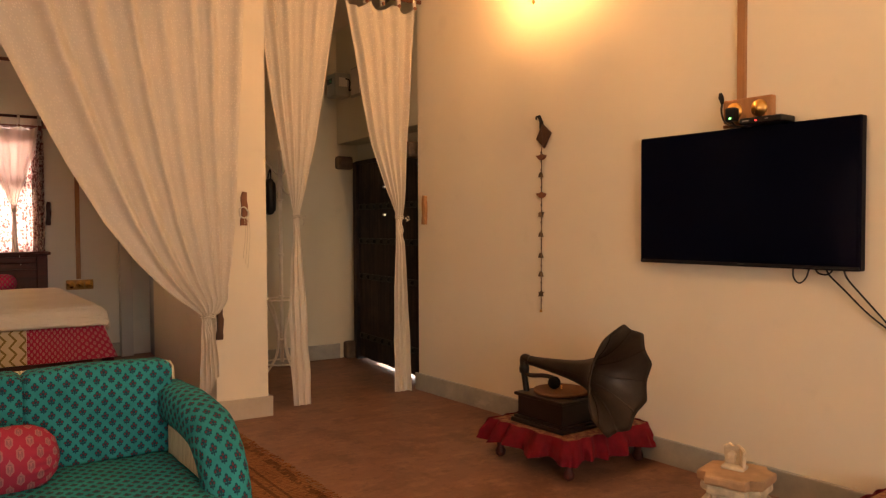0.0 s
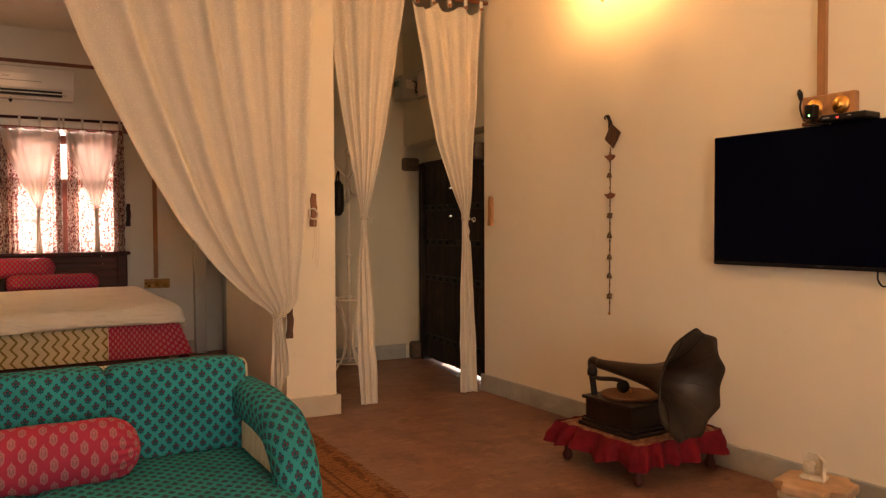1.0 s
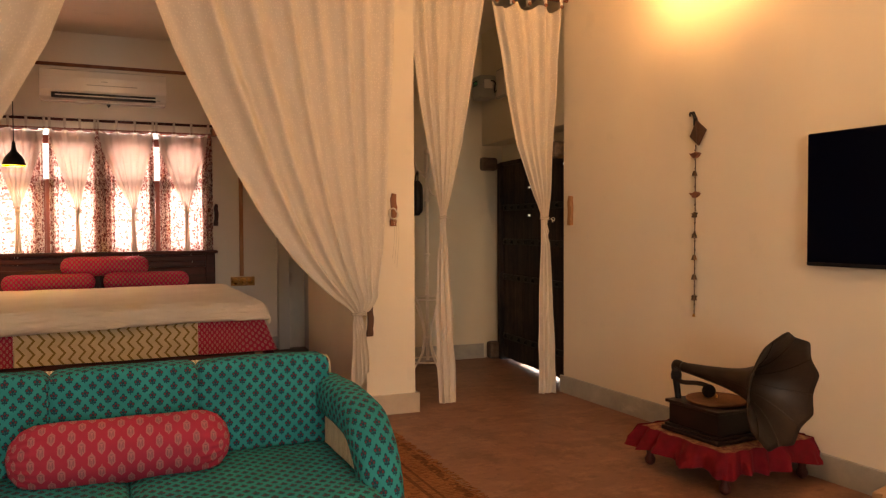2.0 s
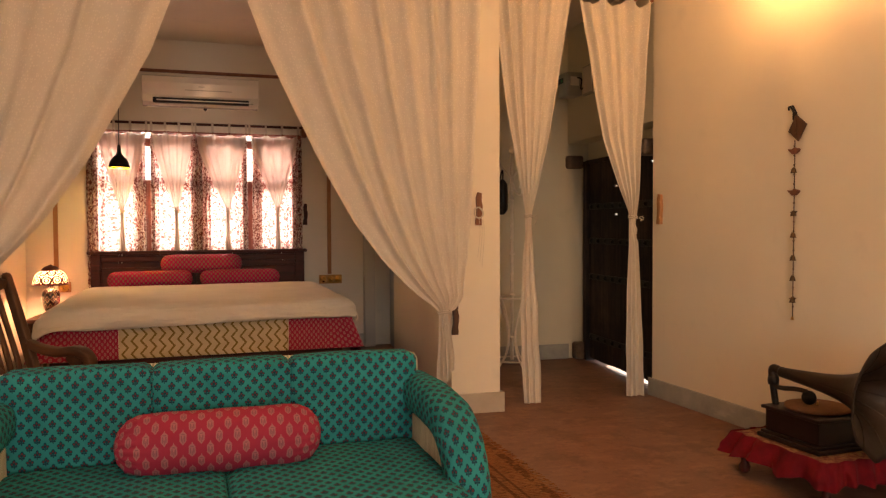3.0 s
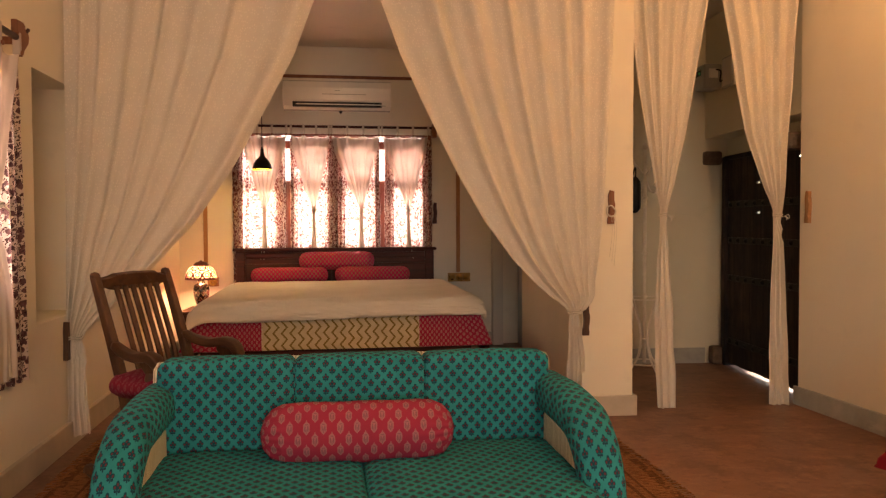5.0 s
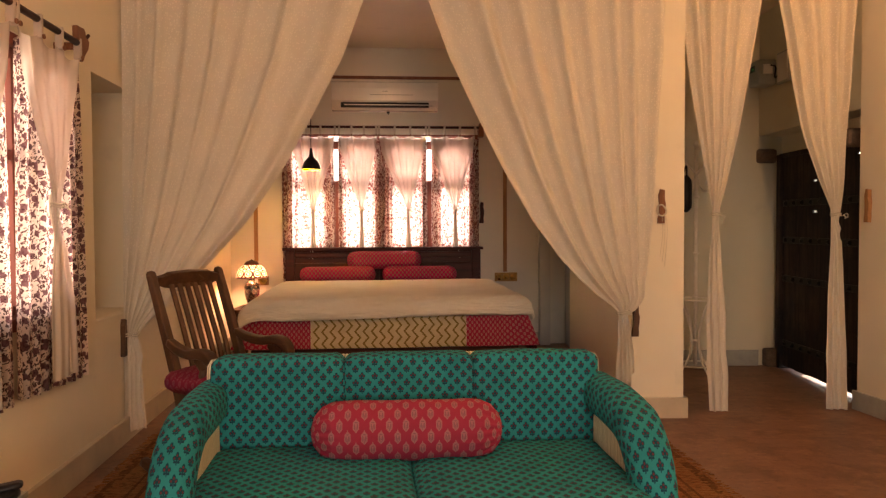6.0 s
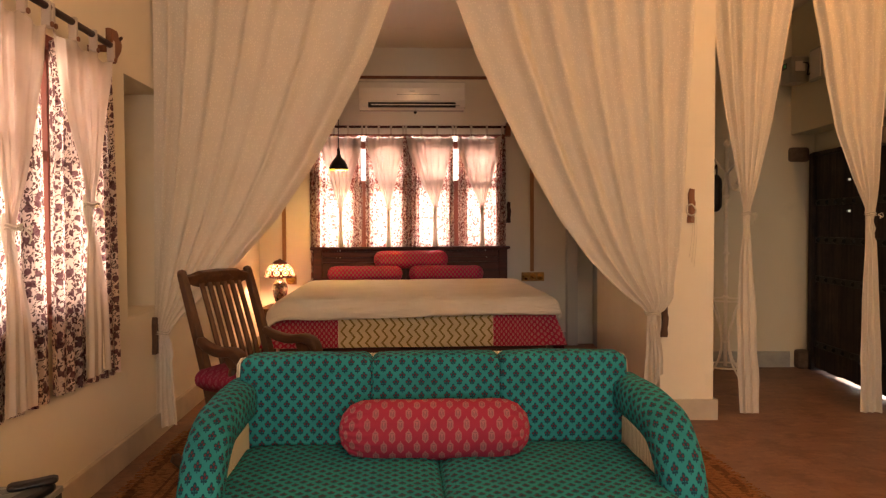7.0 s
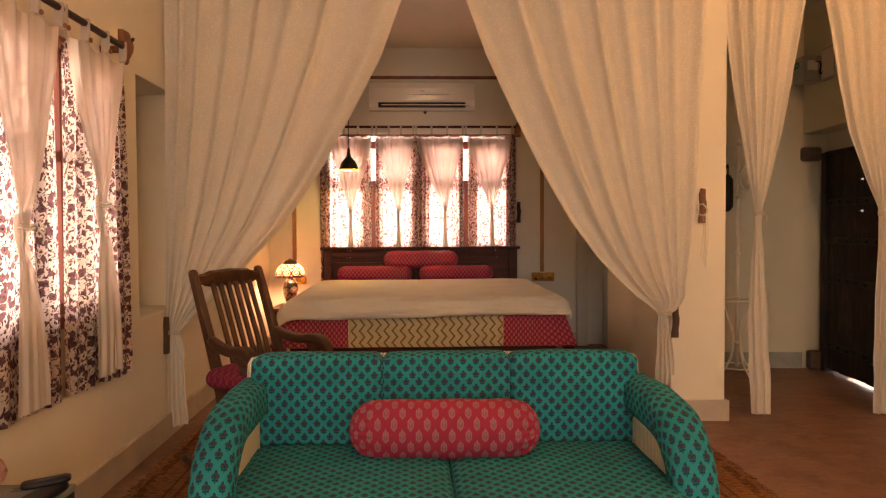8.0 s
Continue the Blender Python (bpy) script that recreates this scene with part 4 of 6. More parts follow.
for sx, x in ((1, 0.945), (-1, -0.965)):
    def side_place(s, t, sx=sx, x=x):
        y = -2.13 + 1.9 * s
        return (x + sx * (0.115 * (1 - t) + 0.014 * math.sin(16 * y) * (1 - t)), y, 0.24 + 0.36 * t)
    part("cover_side", sheet(B(), 60, 8, side_place, lambda s, t: (1.9 * s, 0.36 * t)), M_REDSMALL, bed, smooth=True)

for x, y, z, ln, r, tilt in ((-0.44, -0.33, 0.724, 0.69, 0.074, 1), (0.31, -0.33, 0.724, 0.69, 0.074, -1), (-0.015, -0.26, 0.850, 0.69, 0.084, 0)):
    bolster_thing(BACK @ pose(x, y, z, -100, 0, 0) @ pose(0, 0, 0, 0, tilt, 0), ln, r, "small red printed cotton bolster on the bed", "red bolsters on the bed", M_BEDBOLSTER)

ac = thing("air_conditioner", BACK @ pose(0.003, 0, 2.39), "white split air conditioner on the bedroom wall", "air conditioner")
o = [(0.0, -0.13), (-0.10, -0.13), (-0.165, -0.105), (-0.20, -0.05), (-0.205, 0.06), (-0.19, 0.115), (-0.16, 0.13), (0.0, 0.13)]
bm = prism(B(), [(y, z) for y, z in o], 0.998, pose(0, 0, 0, 0, 0, 90) @ Matrix.Diagonal((1, 1, 1, 1)), 0.006)
bmesh.ops.transform(bm, matrix=Matrix.Rotation(math.pi, 4, "Z") @ Matrix.Diagonal((1, -1, 1, 1)), verts=bm.verts)
body = part("body", bm, M_PLASTIC, ac)
part("louvre", box(B(), (0, -0.176, -0.092), (0.82, 0.040, 0.046), 0.003, 2, None), M_BLACK, ac, "dark air outlet")
part("vane", box(B(), (0.02, -0.199, -0.093), (0.80, 0.016, 0.009), 0.003), M_PLASTIC, ac)
part("hanging_charm", prism(B(), [(0, -0.178), (0.016, -0.158), (0.014, -0.148), (0.005, -0.146), (0, -0.152), (-0.005, -0.146), (-0.014, -0.148), (-0.016, -0.158)], 0.008, pose(0.03, -0.15, 0), 0.002), M_BLACK, ac, "small dark heart-shaped charm")
part("charm_thread", tube(B(), [(0.03, -0.15, -0.152), (0.03, -0.15, -0.128)], 0.0015, 5), M_BLACK, ac)
part("trim_line", box(B(), (0.06, -0.206, 0.0), (0.40, 0.004, 0.006)), M_GREYPLASTIC, ac)
part("badge", box(B(), (0.0, -0.207, 0.032), (0.05, 0.004, 0.006)), M_GREYPLASTIC, ac)
part("badge", box(B(), (0.43, -0.19, -0.10), (0.035, 0.02, 0.006)), M_GREYPLASTIC, ac)

cas = part("cable_casing", box(B(), (0.25, -0.012, 2.585), (3.0, 0.022, 0.028), 0.003), M_REDWOOD, at=BACK)
tagged(cas, "brown wooden cable casing along the bedroom wall", "cable casing", "wooden cable casings")
for x, z0, z1 in ((1.163, 0.715, 2.57), (-1.225, 0.70, 2.57)):
    cas = part("cable_casing", box(B(), (x, -0.012, (z0 + z1) / 2), (0.036, 0.022, z1 - z0), 0.003), M_LITEWOOD, at=BACK)
    tagged(cas, "brown wooden upright cable casing on the bedroom wall", "cable casing", "wooden cable casings")


def switchboard(m, w, h, knobs, label, material=None):
    s = thing("switchboard", m, label, "switchboard", "wooden switchboards")
    part("board", box(B(), (0, -0.018, 0), (w, 0.034, h), 0.006), material or M_LITEWOOD, s)
    for k in range(knobs):
        x = -w / 2 + w * (k + 0.5) / knobs
        r = min(0.030, h * 0.33)
        part("switch", lathe(B(), [(r * 1.25, 0), (r * 1.25, 0.006), (r, 0.011), (r * 0.8, 0.016), (r * 0.45, 0.018), (r * 0.40, 0.026), (0.0, 0.028)], 18, pose(x, -0.034, 0, 90)), M_BRASS, s, "round brass switch", True)
        part("toggle", tube(B(), [(x, -0.058, 0), (x + 0.35 * r, -0.074, -0.25 * r), (x + 0.7 * r, -0.088, -0.5 * r)], [r * 0.16, r * 0.14, r * 0.26], 8), M_BRASS, s, "brass toggle", True)
    return s


switchboard(BACK @ pose(1.17, 0, 0.665), 0.22, 0.085, 3, "yellow-varnished wooden switchboard with brass switches beside the bed", plain("yellow_varnished_wood", (0.50, 0.29, 0.09), 0.3, 0, 0.2, 20, 0.1))
switchboard(BACK @ pose(-1.16, 0, 0.655), 0.10, 0.09, 1, "small wooden switchboard behind the table lamp")

pen = thing("pendant_lamp", BACK @ pose(-0.650, -0.6, 1.662), "small black metal pendant lamp with a lit yellow inside", "pendant lamp")
shade_profile = [(0.082, 0.0), (0.083, 0.012), (0.074, 0.045), (0.058, 0.075), (0.040, 0.095), (0.024, 0.112), (0.017, 0.135), (0.013, 0.175), (0.008, 0.19)]
bm = lathe(B(), shade_profile, 28, cap=False)
shade = part("shade", bm, M_BLACK, pen, smooth=True)
part("shade_lining", lathe(B(), [(r - 0.003, z + 0.001) for r, z in shade_profile[:6]], 28, cap=False), plain("yellow_enamel", (0.85, 0.62, 0.05), 0.5), shade, "yellow enamel lining", True)


def glow(name, color, strength):
    n = Nodes(name)
    n.t.links.new(n.node("ShaderNodeEmission", Color=(*color, 1), Strength=strength), n.out.inputs[0])
    return n.mat


part("bulb_holder", lathe(B(), [(0.012, 0.06), (0.012, 0.10)], 12), M_BLACK, pen)
part("cord", tube(B(), [(0, 0, 0.18), (0, 0, 1.205)], 0.004, 6), M_BLACK, pen)

nt = thing("bedside_table", pose(-1.56, 6.85, 0), "small dark wooden bedside table", "bedside table")
part("tabletop", box(B(), (0, 0, 0.44), (0.44, 0.46, 0.03), 0.008), M_TEAKX, nt)
part("apron", box(B(), (0, 0, 0.385), (0.38, 0.40, 0.08), 0.004), M_TEAKX, nt)
for x in (-0.18, 0.18):
    for y in (-0.19, 0.19):
        part("leg", lathe(B(), [(0.014, 0), (0.02, 0.06), (0.016, 0.1), (0.024, 0.2), (0.018, 0.3), (0.024, 0.34), (0.024, 0.426)], 12, pose(x, y, 0)), M_TEAK, nt, smooth=True)
part("shelf", box(B(), (0, 0, 0.16), (0.36, 0.38, 0.02), 0.004), M_TEAKX, nt)

tl = thing("table_lamp", pose(-1.635, 6.85, 0.456), "lit table lamp with a painted glass shade and patterned base", "table lamp")


def painted_glass():
    n = Nodes("painted_shade_glass")
    sep = n.t.nodes.new("ShaderNodeSeparateXYZ")
    n.put(sep.inputs[0], n.coord("UV"))
    x, y, row, col = lattice(n, n.coord("UV"), 0.085, 0.062, 0.5)
    d = n.math("SQRT", n.math("ADD", n.math("MULTIPLY", x, x), n.math("MULTIPLY", y, y)))
    ring = n.math("MAXIMUM", n.math("COMPARE", d, 0.44, 0.10), n.math("COMPARE", d, 0.20, 0.07))
    rim = n.math("MAXIMUM", n.math("COMPARE", sep.outputs[1], 0.0, 0.008), n.math("COMPARE", sep.outputs[1], 0.135, 0.012))
    dark = n.math("MAXIMUM", ring, rim)
    c = n.mix(dark, (0.36, 0.28, 0.19), (0.006, 0.002, 0.002))
    d_ = n.node("ShaderNodeBsdfDiffuse", Color=c)
    t_ = n.node("ShaderNodeBsdfTranslucent", Color=c)
    n.t.links.new(n.node("ShaderNodeMixShader", i0=0.75, i1=d_, i2=t_), n.out.inputs[0])
    return n.mat


def shade_sheet(s, t):
    a = 2 * math.pi * s
    r = 0.132 - 0.072 * (1 - math.cos(t * 1.45)) / (1 - math.cos(1.45))
    return (r * math.cos(a), r * math.sin(a), 0.262 + 0.115 * math.sin(t * 1.45))


shade = part("shade", sheet(B(), 40, 10, shade_sheet, lambda s, t: (0.85 * s, 0.135 * t)), painted_glass(), tl, "cream glass shade painted with dark rings", True)
part("shade_rim", lathe(B(), [(0.130, 0.256), (0.137, 0.258), (0.137, 0.264), (0.130, 0.265)], 40, cap=False), M_DARKWOOD, shade, "", True)
part("shade_cap", lathe(B(), [(0.066, 0.372), (0.066, 0.385), (0.045, 0.405), (0.02, 0.412), (0.0, 0.424)], 24), M_DARKWOOD, shade, "dark fretted cap", True)
n = Nodes("patterned_lamp_base")
x, y, row, col = lattice(n, n.coord("UV"), 0.034, 0.045)
d = n.math("ADD", n.math("ABSOLUTE", x), n.math("ABSOLUTE", y))
c = n.mix(n.math("COMPARE", d, 0.42, 0.06), (0.010, 0.006, 0.005), (0.26, 0.19, 0.12))
c = n.mix(n.math("LESS_THAN", d, 0.16), c, (0.16, 0.06, 0.05))
base_mat = n.finish(c, 0.2, coat=0.5)


def base_sheet(s, t):
    a = 2 * math.pi * s
    prof = [(0.058, 0), (0.060, 0.012), (0.036, 0.03), (0.054, 0.07), (0.066, 0.12), (0.069, 0.165), (0.060, 0.205), (0.034, 0.225), (0.018, 0.26)]
    f = t * (len(prof) - 1)
    k = min(int(f), len(prof) - 2)
    r = prof[k][0] + (prof[k + 1][0] - prof[k][0]) * (f - k)
    z = prof[k][1] + (prof[k + 1][1] - prof[k][1]) * (f - k)
    return (r * math.cos(a), r * math.sin(a), z)


part("base", sheet(B(), 28, 24, base_sheet, lambda s, t: (0.33 * s, 0.28 * t)), base_mat, tl, "dark base painted with a cream lattice", True)
part("stem", tube(B(), [(0, 0, 0.255), (0, 0, 0.285)], 0.006, 8), M_BRASS, tl)
lamp_light("table_lamp_light", (-1.635, 6.85, 0.456 + 0.318), 10.5, (1.0, 0.47, 0.26), 0.026)
lamp_light("pendant_light", tuple((BACK @ pose(-0.650, -0.6, 1.687)).translation), 3.2, (1.0, 0.7, 0.28), 0.02)


# ---- sitting room: sofa ----
def sweep(bm, path, section, uv_scale=1.0):
    """A closed section of (across, up) carried along points of (y, z); across is x. Cloth coordinates in metres."""
    layer = bm.loops.layers.uv.verify()
    pts = [Vector((0, y, z)) for y, z in path]
    rings, along = [], [0.0]
    for i, p in enumerate(pts):
        d = (pts[min(i + 1, len(pts) - 1)] - pts[max(i - 1, 0)]).normalized()
        up = Vector((1, 0, 0)).cross(d)
        if i:
            along.append(along[-1] + (p - pts[i - 1]).length)
        grow = min(1.0, 0.80 + 0.2 * min(i, len(pts) - 1 - i))
        rings.append([bm.verts.new(p + Vector((1, 0, 0)) * a * grow + up * b * grow) for a, b in section])
    k = len(section)
    round_ = [0.0]
    for i in range(k):
        a, b = section[i], section[(i + 1) % k]
        round_.append(round_[-1] + math.hypot(a[0] - b[0], a[1] - b[1]))
    for i in range(len(rings) - 1):
        for j in range(k):
            f = bm.faces.new((rings[i][j], rings[i][(j + 1) % k], rings[i + 1][(j + 1) % k], rings[i + 1][j]))
            for loop, (q, w) in zip(f.loops, [(j, i), (j + 1, i), (j + 1, i + 1), (j, i + 1)]):
                loop[layer].uv = (round_[q], -along[w])
    bm.faces.new(rings[0][::-1])
    bm.faces.new(rings[-1])
    bmesh.ops.recalc_face_normals(bm, faces=bm.faces)
    return bm


def round_section(w, h, r, n=5):
    out = []
    for cx, cy, a0 in ((w / 2 - r, h / 2 - r, 0), (-w / 2 + r, h / 2 - r, 90), (-w / 2 + r, -h / 2 + r, 180), (w / 2 - r, -h / 2 + r, 270)):
        for k in range(n + 1):
            a = radians(a0 + 90 * k / n)
            out.append((cx + r * math.cos(a), cy + r * math.sin(a)))
    return out


sofa = thing("sofa", SOFA, "three-seat sofa in green block-printed cotton with cream corded sides", "sofa")
part("base", box_uv(box(B(), (0, -0.02, 0.155), (1.50, 0.86, 0.17), 0.02)), M_RIB, sofa, "cream corded base")
part("back_frame", box_uv(cushion(B(), (0.006, 0.425, 0.375), (1.54, 0.10, 0.60), 0.048, 0.0)), M_RIB, sofa, "cream corded back", True)
for k in range(3):
    x = -0.474 + 0.480 * k
    part("back_cushion", box_uv(cushion(B(), (x, 0.312, 0.516), (0.478, 0.135, 0.345), 0.024, 0.010, 13, None, 3.1 * k)), M_GREEN, sofa, smooth=True)
for k in range(2):
    x = -0.346 + 0.704 * k
    part("seat_cushion", box_uv(cushion(B(), (x, -0.105, 0.305), (0.700, 0.70, 0.145), 0.035, 0.006, 11, None, 5.7 * k)), M_GREEN, sofa, smooth=True)
arm_path = [(p.y, p.z) for p in curve((0, 0.37, 0.530), (0, 0.20, 0.536), (0, 0.0, 0.533), (0, -0.14, 0.512), (0, -0.235, 0.455), (0, -0.285, 0.36), (0, -0.30, 0.24), (0, -0.30, 0.07), n=5)]
for sx, x, w in ((-1, -0.718, 0.132), (1, 0.738, 0.142)):
    bm = sweep(B(), arm_path, round_section(w, 0.145, 0.055))
    bmesh.ops.translate(bm, verts=bm.verts, vec=(x, 0, 0))
    for v in bm.verts:
        v.co += 0.005 * noise.noise_vector(v.co * 8)
    part("armrest", bm, M_GREEN, sofa, "rounded green printed armrest", True)
    part("side_panel", box_uv(box(B(), (x + 0.008 * sx, 0.06, 0.27), (0.085, 0.66, 0.40), 0.02)), M_RIB, sofa, "cream corded side")
for x in (-0.66, 0.66):
    for y in (-0.38, 0.38):
        part("foot", lathe(B(), [(0.02, 0), (0.028, 0.03), (0.03, 0.075)], 12, pose(x, y, 0)), M_DARKWOOD, sofa)
bolster_thing(SOFA @ pose(-0.008, 0.085, 0.462, 25, 0, -1.5), 0.665, 0.104, "large red printed cotton bolster on the sofa seat")


def jute():
    n = Nodes("jute_rug")
    v = n.coord()
    w = n.node("ShaderNodeTexWave", i0=v, Scale=16, Distortion=2.5, Detail=3, Detail_Scale=2.0, props=[("bands_direction", "Y")])
    w2 = n.node("ShaderNodeTexWave", i0=v, Scale=60, Distortion=1.0, props=[("bands_direction", "X")])
    c = n.mix(n.ramp(n.noise(3, 5), 0.3, 0.7), (0.21, 0.076, 0.032), (0.31, 0.132, 0.058))
    c = n.mix(n.math("MULTIPLY", n.ramp(w, 0.4, 0.9), 0.6), c, (0.33, 0.19, 0.09))
    tuft = n.noise(28, 4, n.stretch(v, 1.0, 2.4, 1), 0.75)
    c = n.mix(n.math("MULTIPLY", n.ramp(tuft, 0.50, 0.60), 0.7), c, (0.075, 0.030, 0.013))
    sep = n.t.nodes.new("ShaderNodeSeparateXYZ")
    n.put(sep.inputs[0], v)
    out = n.math("ABSOLUTE", n.math("SUBTRACT", sep.outputs[0], 0.032))
    line = most(n, n.math("COMPARE", out, 1.185, 0.010), n.math("COMPARE", out, 1.235, 0.007), n.math("MULTIPLY", n.math("COMPARE", out, 1.345, 0.022), n.ramp(n.noise(22, 2), 0.42, 0.5)))
    c = n.mix(n.math("MULTIPLY", line, 0.6), c, (0.070, 0.022, 0.010))
    return n.finish(c, 0.95, n.bump(n.math("ADD", w, n.math("MULTIPLY", w2, 0.5)), 0.6, 0.006), spec=0.1)


M_JUTE = jute()
rug = thing("rug", SOFA, "flat brown woven jute rug under the sofa", "rug")


def rug_place(s, t):
    x, y = -1.345 + 2.755 * s, -1.6 + 3.45 * t
    return (x + 0.006 * math.sin(9 * y), y + 0.008 * math.sin(7 * x), 0.009 + 0.002 * math.sin(11 * x + 5 * y))


bm = sheet(B(), 60, 60, rug_place)
r = bmesh.ops.extrude_face_region(bm, geom=bm.faces[:])
bmesh.ops.translate(bm, verts=[v for v in r["geom"] if isinstance(v, bmesh.types.BMVert)], vec=(0, 0, -0.0075))
bmesh.ops.recalc_face_normals(bm, faces=bm.faces)
part("weave", bm, M_JUTE, rug)
rng = random.Random(4)
bm = B()
for x in (-1.345, 1.41):
    for k in range(170):
        y = -1.58 + 3.4 * k / 170
        s = 1 if x > 0 else -1
        tube(bm, [(x - 0.01 * s, y, 0.006), (x + 0.02 * s, y + rng.uniform(-0.006, 0.006), 0.006), (x + s * rng.uniform(0.03, 0.045), y + rng.uniform(-0.012, 0.012), 0.004)], 0.0025, 4)
tagged(part("fringe", bm, M_JUTE, rug, "short frayed fringe"), kind="stuff")

# ---- rocking chair ----
chair = thing("rocking_chair", pose(-0.992, 3.69, 0, 0, 0, -29.5), "carved brown wooden rocking chair with a red seat cushion", "chair")
for y in (-0.214, 0.197):
    o = curve((-0.02, y, 0.20), (-0.06, y, 0.42), (-0.12, y, 0.62), (-0.19, y, 0.82), (-0.238, y, 0.955))
    f = [i / (len(o) - 1) for i in range(len(o))]
    post = part("back_post", board(B(), o, [0.046 - 0.012 * q for q in f], [0.050 - 0.014 * q for q in f]), M_TEAK, chair)
    part("post_cap", lathe(B(), [(0.014, -0.012), (0.021, -0.002), (0.022, 0.008), (0.016, 0.018), (0.0, 0.023)], 12, pose(-0.238, y, 0.952)), M_TEAK, post, smooth=True)
    arm = curve((-0.122, y, 0.655), (-0.05, y * 1.05, 0.628), (0.03, y * 1.10, 0.616), (0.11, y * 1.15, 0.624), (0.160, y * 1.17, 0.610), (0.188, y * 1.17, 0.575), (0.184, y * 1.16, 0.540))
    f = [i / (len(arm) - 1) for i in range(len(arm))]
    part("armrest", board(B(), arm, [0.040 + 0.022 * math.sin(math.pi * q) for q in f], [0.034 + 0.008 * math.sin(math.pi * q) for q in f]), M_TEAKX, chair, "curved scroll armrest", True)
    part("arm_bracket", prism(B(), [(0.0, 0.0), (0.05, 0.012), (0.062, 0.035), (0.045, 0.055), (0.025, 0.040), (0.0, 0.052), (-0.035, 0.060), (-0.035, 0.035)], 0.028, pose(0.105, y * 1.13, 0.548), 0.005), M_TEAK, chair, "scrolled bracket under the armrest")
    part("arm_support", lathe(B(), [(0.018, 0.0), (0.024, 0.03), (0.014, 0.06), (0.024, 0.11), (0.016, 0.14)], 12, pose(0.115, y * 1.12, 0.42)), M_TEAK, chair, "turned arm support", True)
    part("leg", board(B(), [(0.29, y * 1.1, 0.05), (0.28, y * 1.1, 0.44)], 0.040, 0.040), M_TEAK, chair)
    part("leg", board(B(), [(-0.09, y, 0.05), (-0.03, y, 0.30)], 0.040, 0.040), M_TEAK, chair)
    part("rocker", board(B(), curve((-0.31, y, 0.085), (-0.20, y, 0.045), (0.0, y, 0.022), (0.3, y, 0.045), (0.46, y, 0.11)), 0.040, 0.040), M_TEAKX, chair, "curved rocker", True)
    part("side_rail", box(B(), (0.12, y * 1.02, 0.405), (0.38, 0.03, 0.06), 0.008), M_TEAKX, chair)
crest = [(-0.212, -0.060), (-0.196, -0.036), (-0.165, -0.030), (-0.150, -0.046), (-0.12, -0.052), (0.0, -0.050), (0.12, -0.052), (0.150, -0.046), (0.165, -0.030), (0.196, -0.036), (0.212, -0.060), (0.212, 0.004), (0.145, 0.004), (0.130, 0.010), (0.118, 0.022), (0.0, 0.026), (-0.118, 0.022), (-0.130, 0.010), (-0.145, 0.004), (-0.212, 0.004)]
part("crest_rail", prism(B(), crest, 0.032, pose(-0.230, 0, 0.940, 0, 0, 90) @ pose(0, 0, 0, 17), 0.005), M_TEAKX, chair, "carved crest rail")
part("crest_carving", prism(B(), [(-0.10, -0.018), (-0.05, -0.036), (0.05, -0.036), (0.10, -0.018), (0.05, 0.010), (-0.05, 0.010)], 0.038, pose(-0.230, 0, 0.940, 0, 0, 90) @ pose(0, 0, 0, 17), 0.008), M_TEAKX, chair)
part("lower_rail", tube(B(), [(-0.065, -0.22, 0.43), (-0.065, 0.22, 0.43)], 0.018, 8), M_TEAKX, chair)
for k in range(6):
    y = -0.116 + 0.0465 * k
    s = curve((-0.065, y * 0.9, 0.43), (-0.10, y, 0.58), (-0.16, y, 0.75), (-0.219, y, 0.905))
    part("back_slat", board(B(), s, 0.024, 0.014), M_TEAK, chair, smooth=True)
part("seat", box(B(), (0.12, 0, 0.43), (0.42, 0.46, 0.025), 0.008), M_TEAKX, chair)
part("seat_cushion", box_uv(cushion(B(), (0.10, -0.02, 0.485), (0.43, 0.51, 0.095), 0.045, 0.015)), M_SEATRED, chair, "soft red printed seat cushion", True)
part("front_stretcher", tube(B(), [(0.285, -0.24, 0.22), (0.285, 0.24, 0.22)], 0.014, 8), M_TEAK, chair)

# ---- television wall ----
tv = thing("television", TVW @ pose(2.526, -0.035, 1.292), "large black flat television mounted on the wall", "television")
bezel = part("bezel", box(B(), (0, 0, 0), (1.047, 0.045, 0.607), 0.006), M_SCREEN, tv)
part("screen", box(B(), (0, -0.0235, 0.006), (1.022, 0.004, 0.572), 0.001), M_SCREEN, tv, "dark glossy screen")
part("trim_strip", box(B(), (0, -0.0235, -0.2925), (1.04, 0.005, 0.012), 0.001), M_BLACK, bezel)
part("badge", box(B(), (0.02, -0.0265, -0.2915), (0.03, 0.002, 0.005)), plain("dim_badge", (0.06, 0.06, 0.06), 0.4), bezel)
part("mount", box(B(), (0.1, 0.028, 0.0), (0.5, 0.03, 0.3), 0.004), M_IRON, tv)
tcab = thing("television_cable", TVW @ pose(0, -0.03, 0), "thin black cables hanging below the television", "cable")
for pts in (((2.77, 0, 1.01), (2.775, -0.01, 0.955), (2.80, -0.01, 0.93), (2.83, -0.01, 0.955), (2.84, 0, 1.01)), ((2.90, 0, 1.01), (2.92, -0.005, 0.97), (2.98, 0, 0.91), (3.07, 0.01, 0.82), (3.18, 0.015, 0.74)), ((2.97, 0, 1.01), (2.99, -0.005, 0.96), (3.04, 0, 0.90), (3.10, 0.01, 0.83), (3.2, 0.015, 0.72)), ((2.86, 0, 1.0), (2.88, -0.012, 0.975), (2.92, -0.012, 0.972), (2.94, 0, 1.0))):
    part("cord", tube(B(), curve(*pts), 0.0036, 6), M_BLACK, tcab, smooth=True)
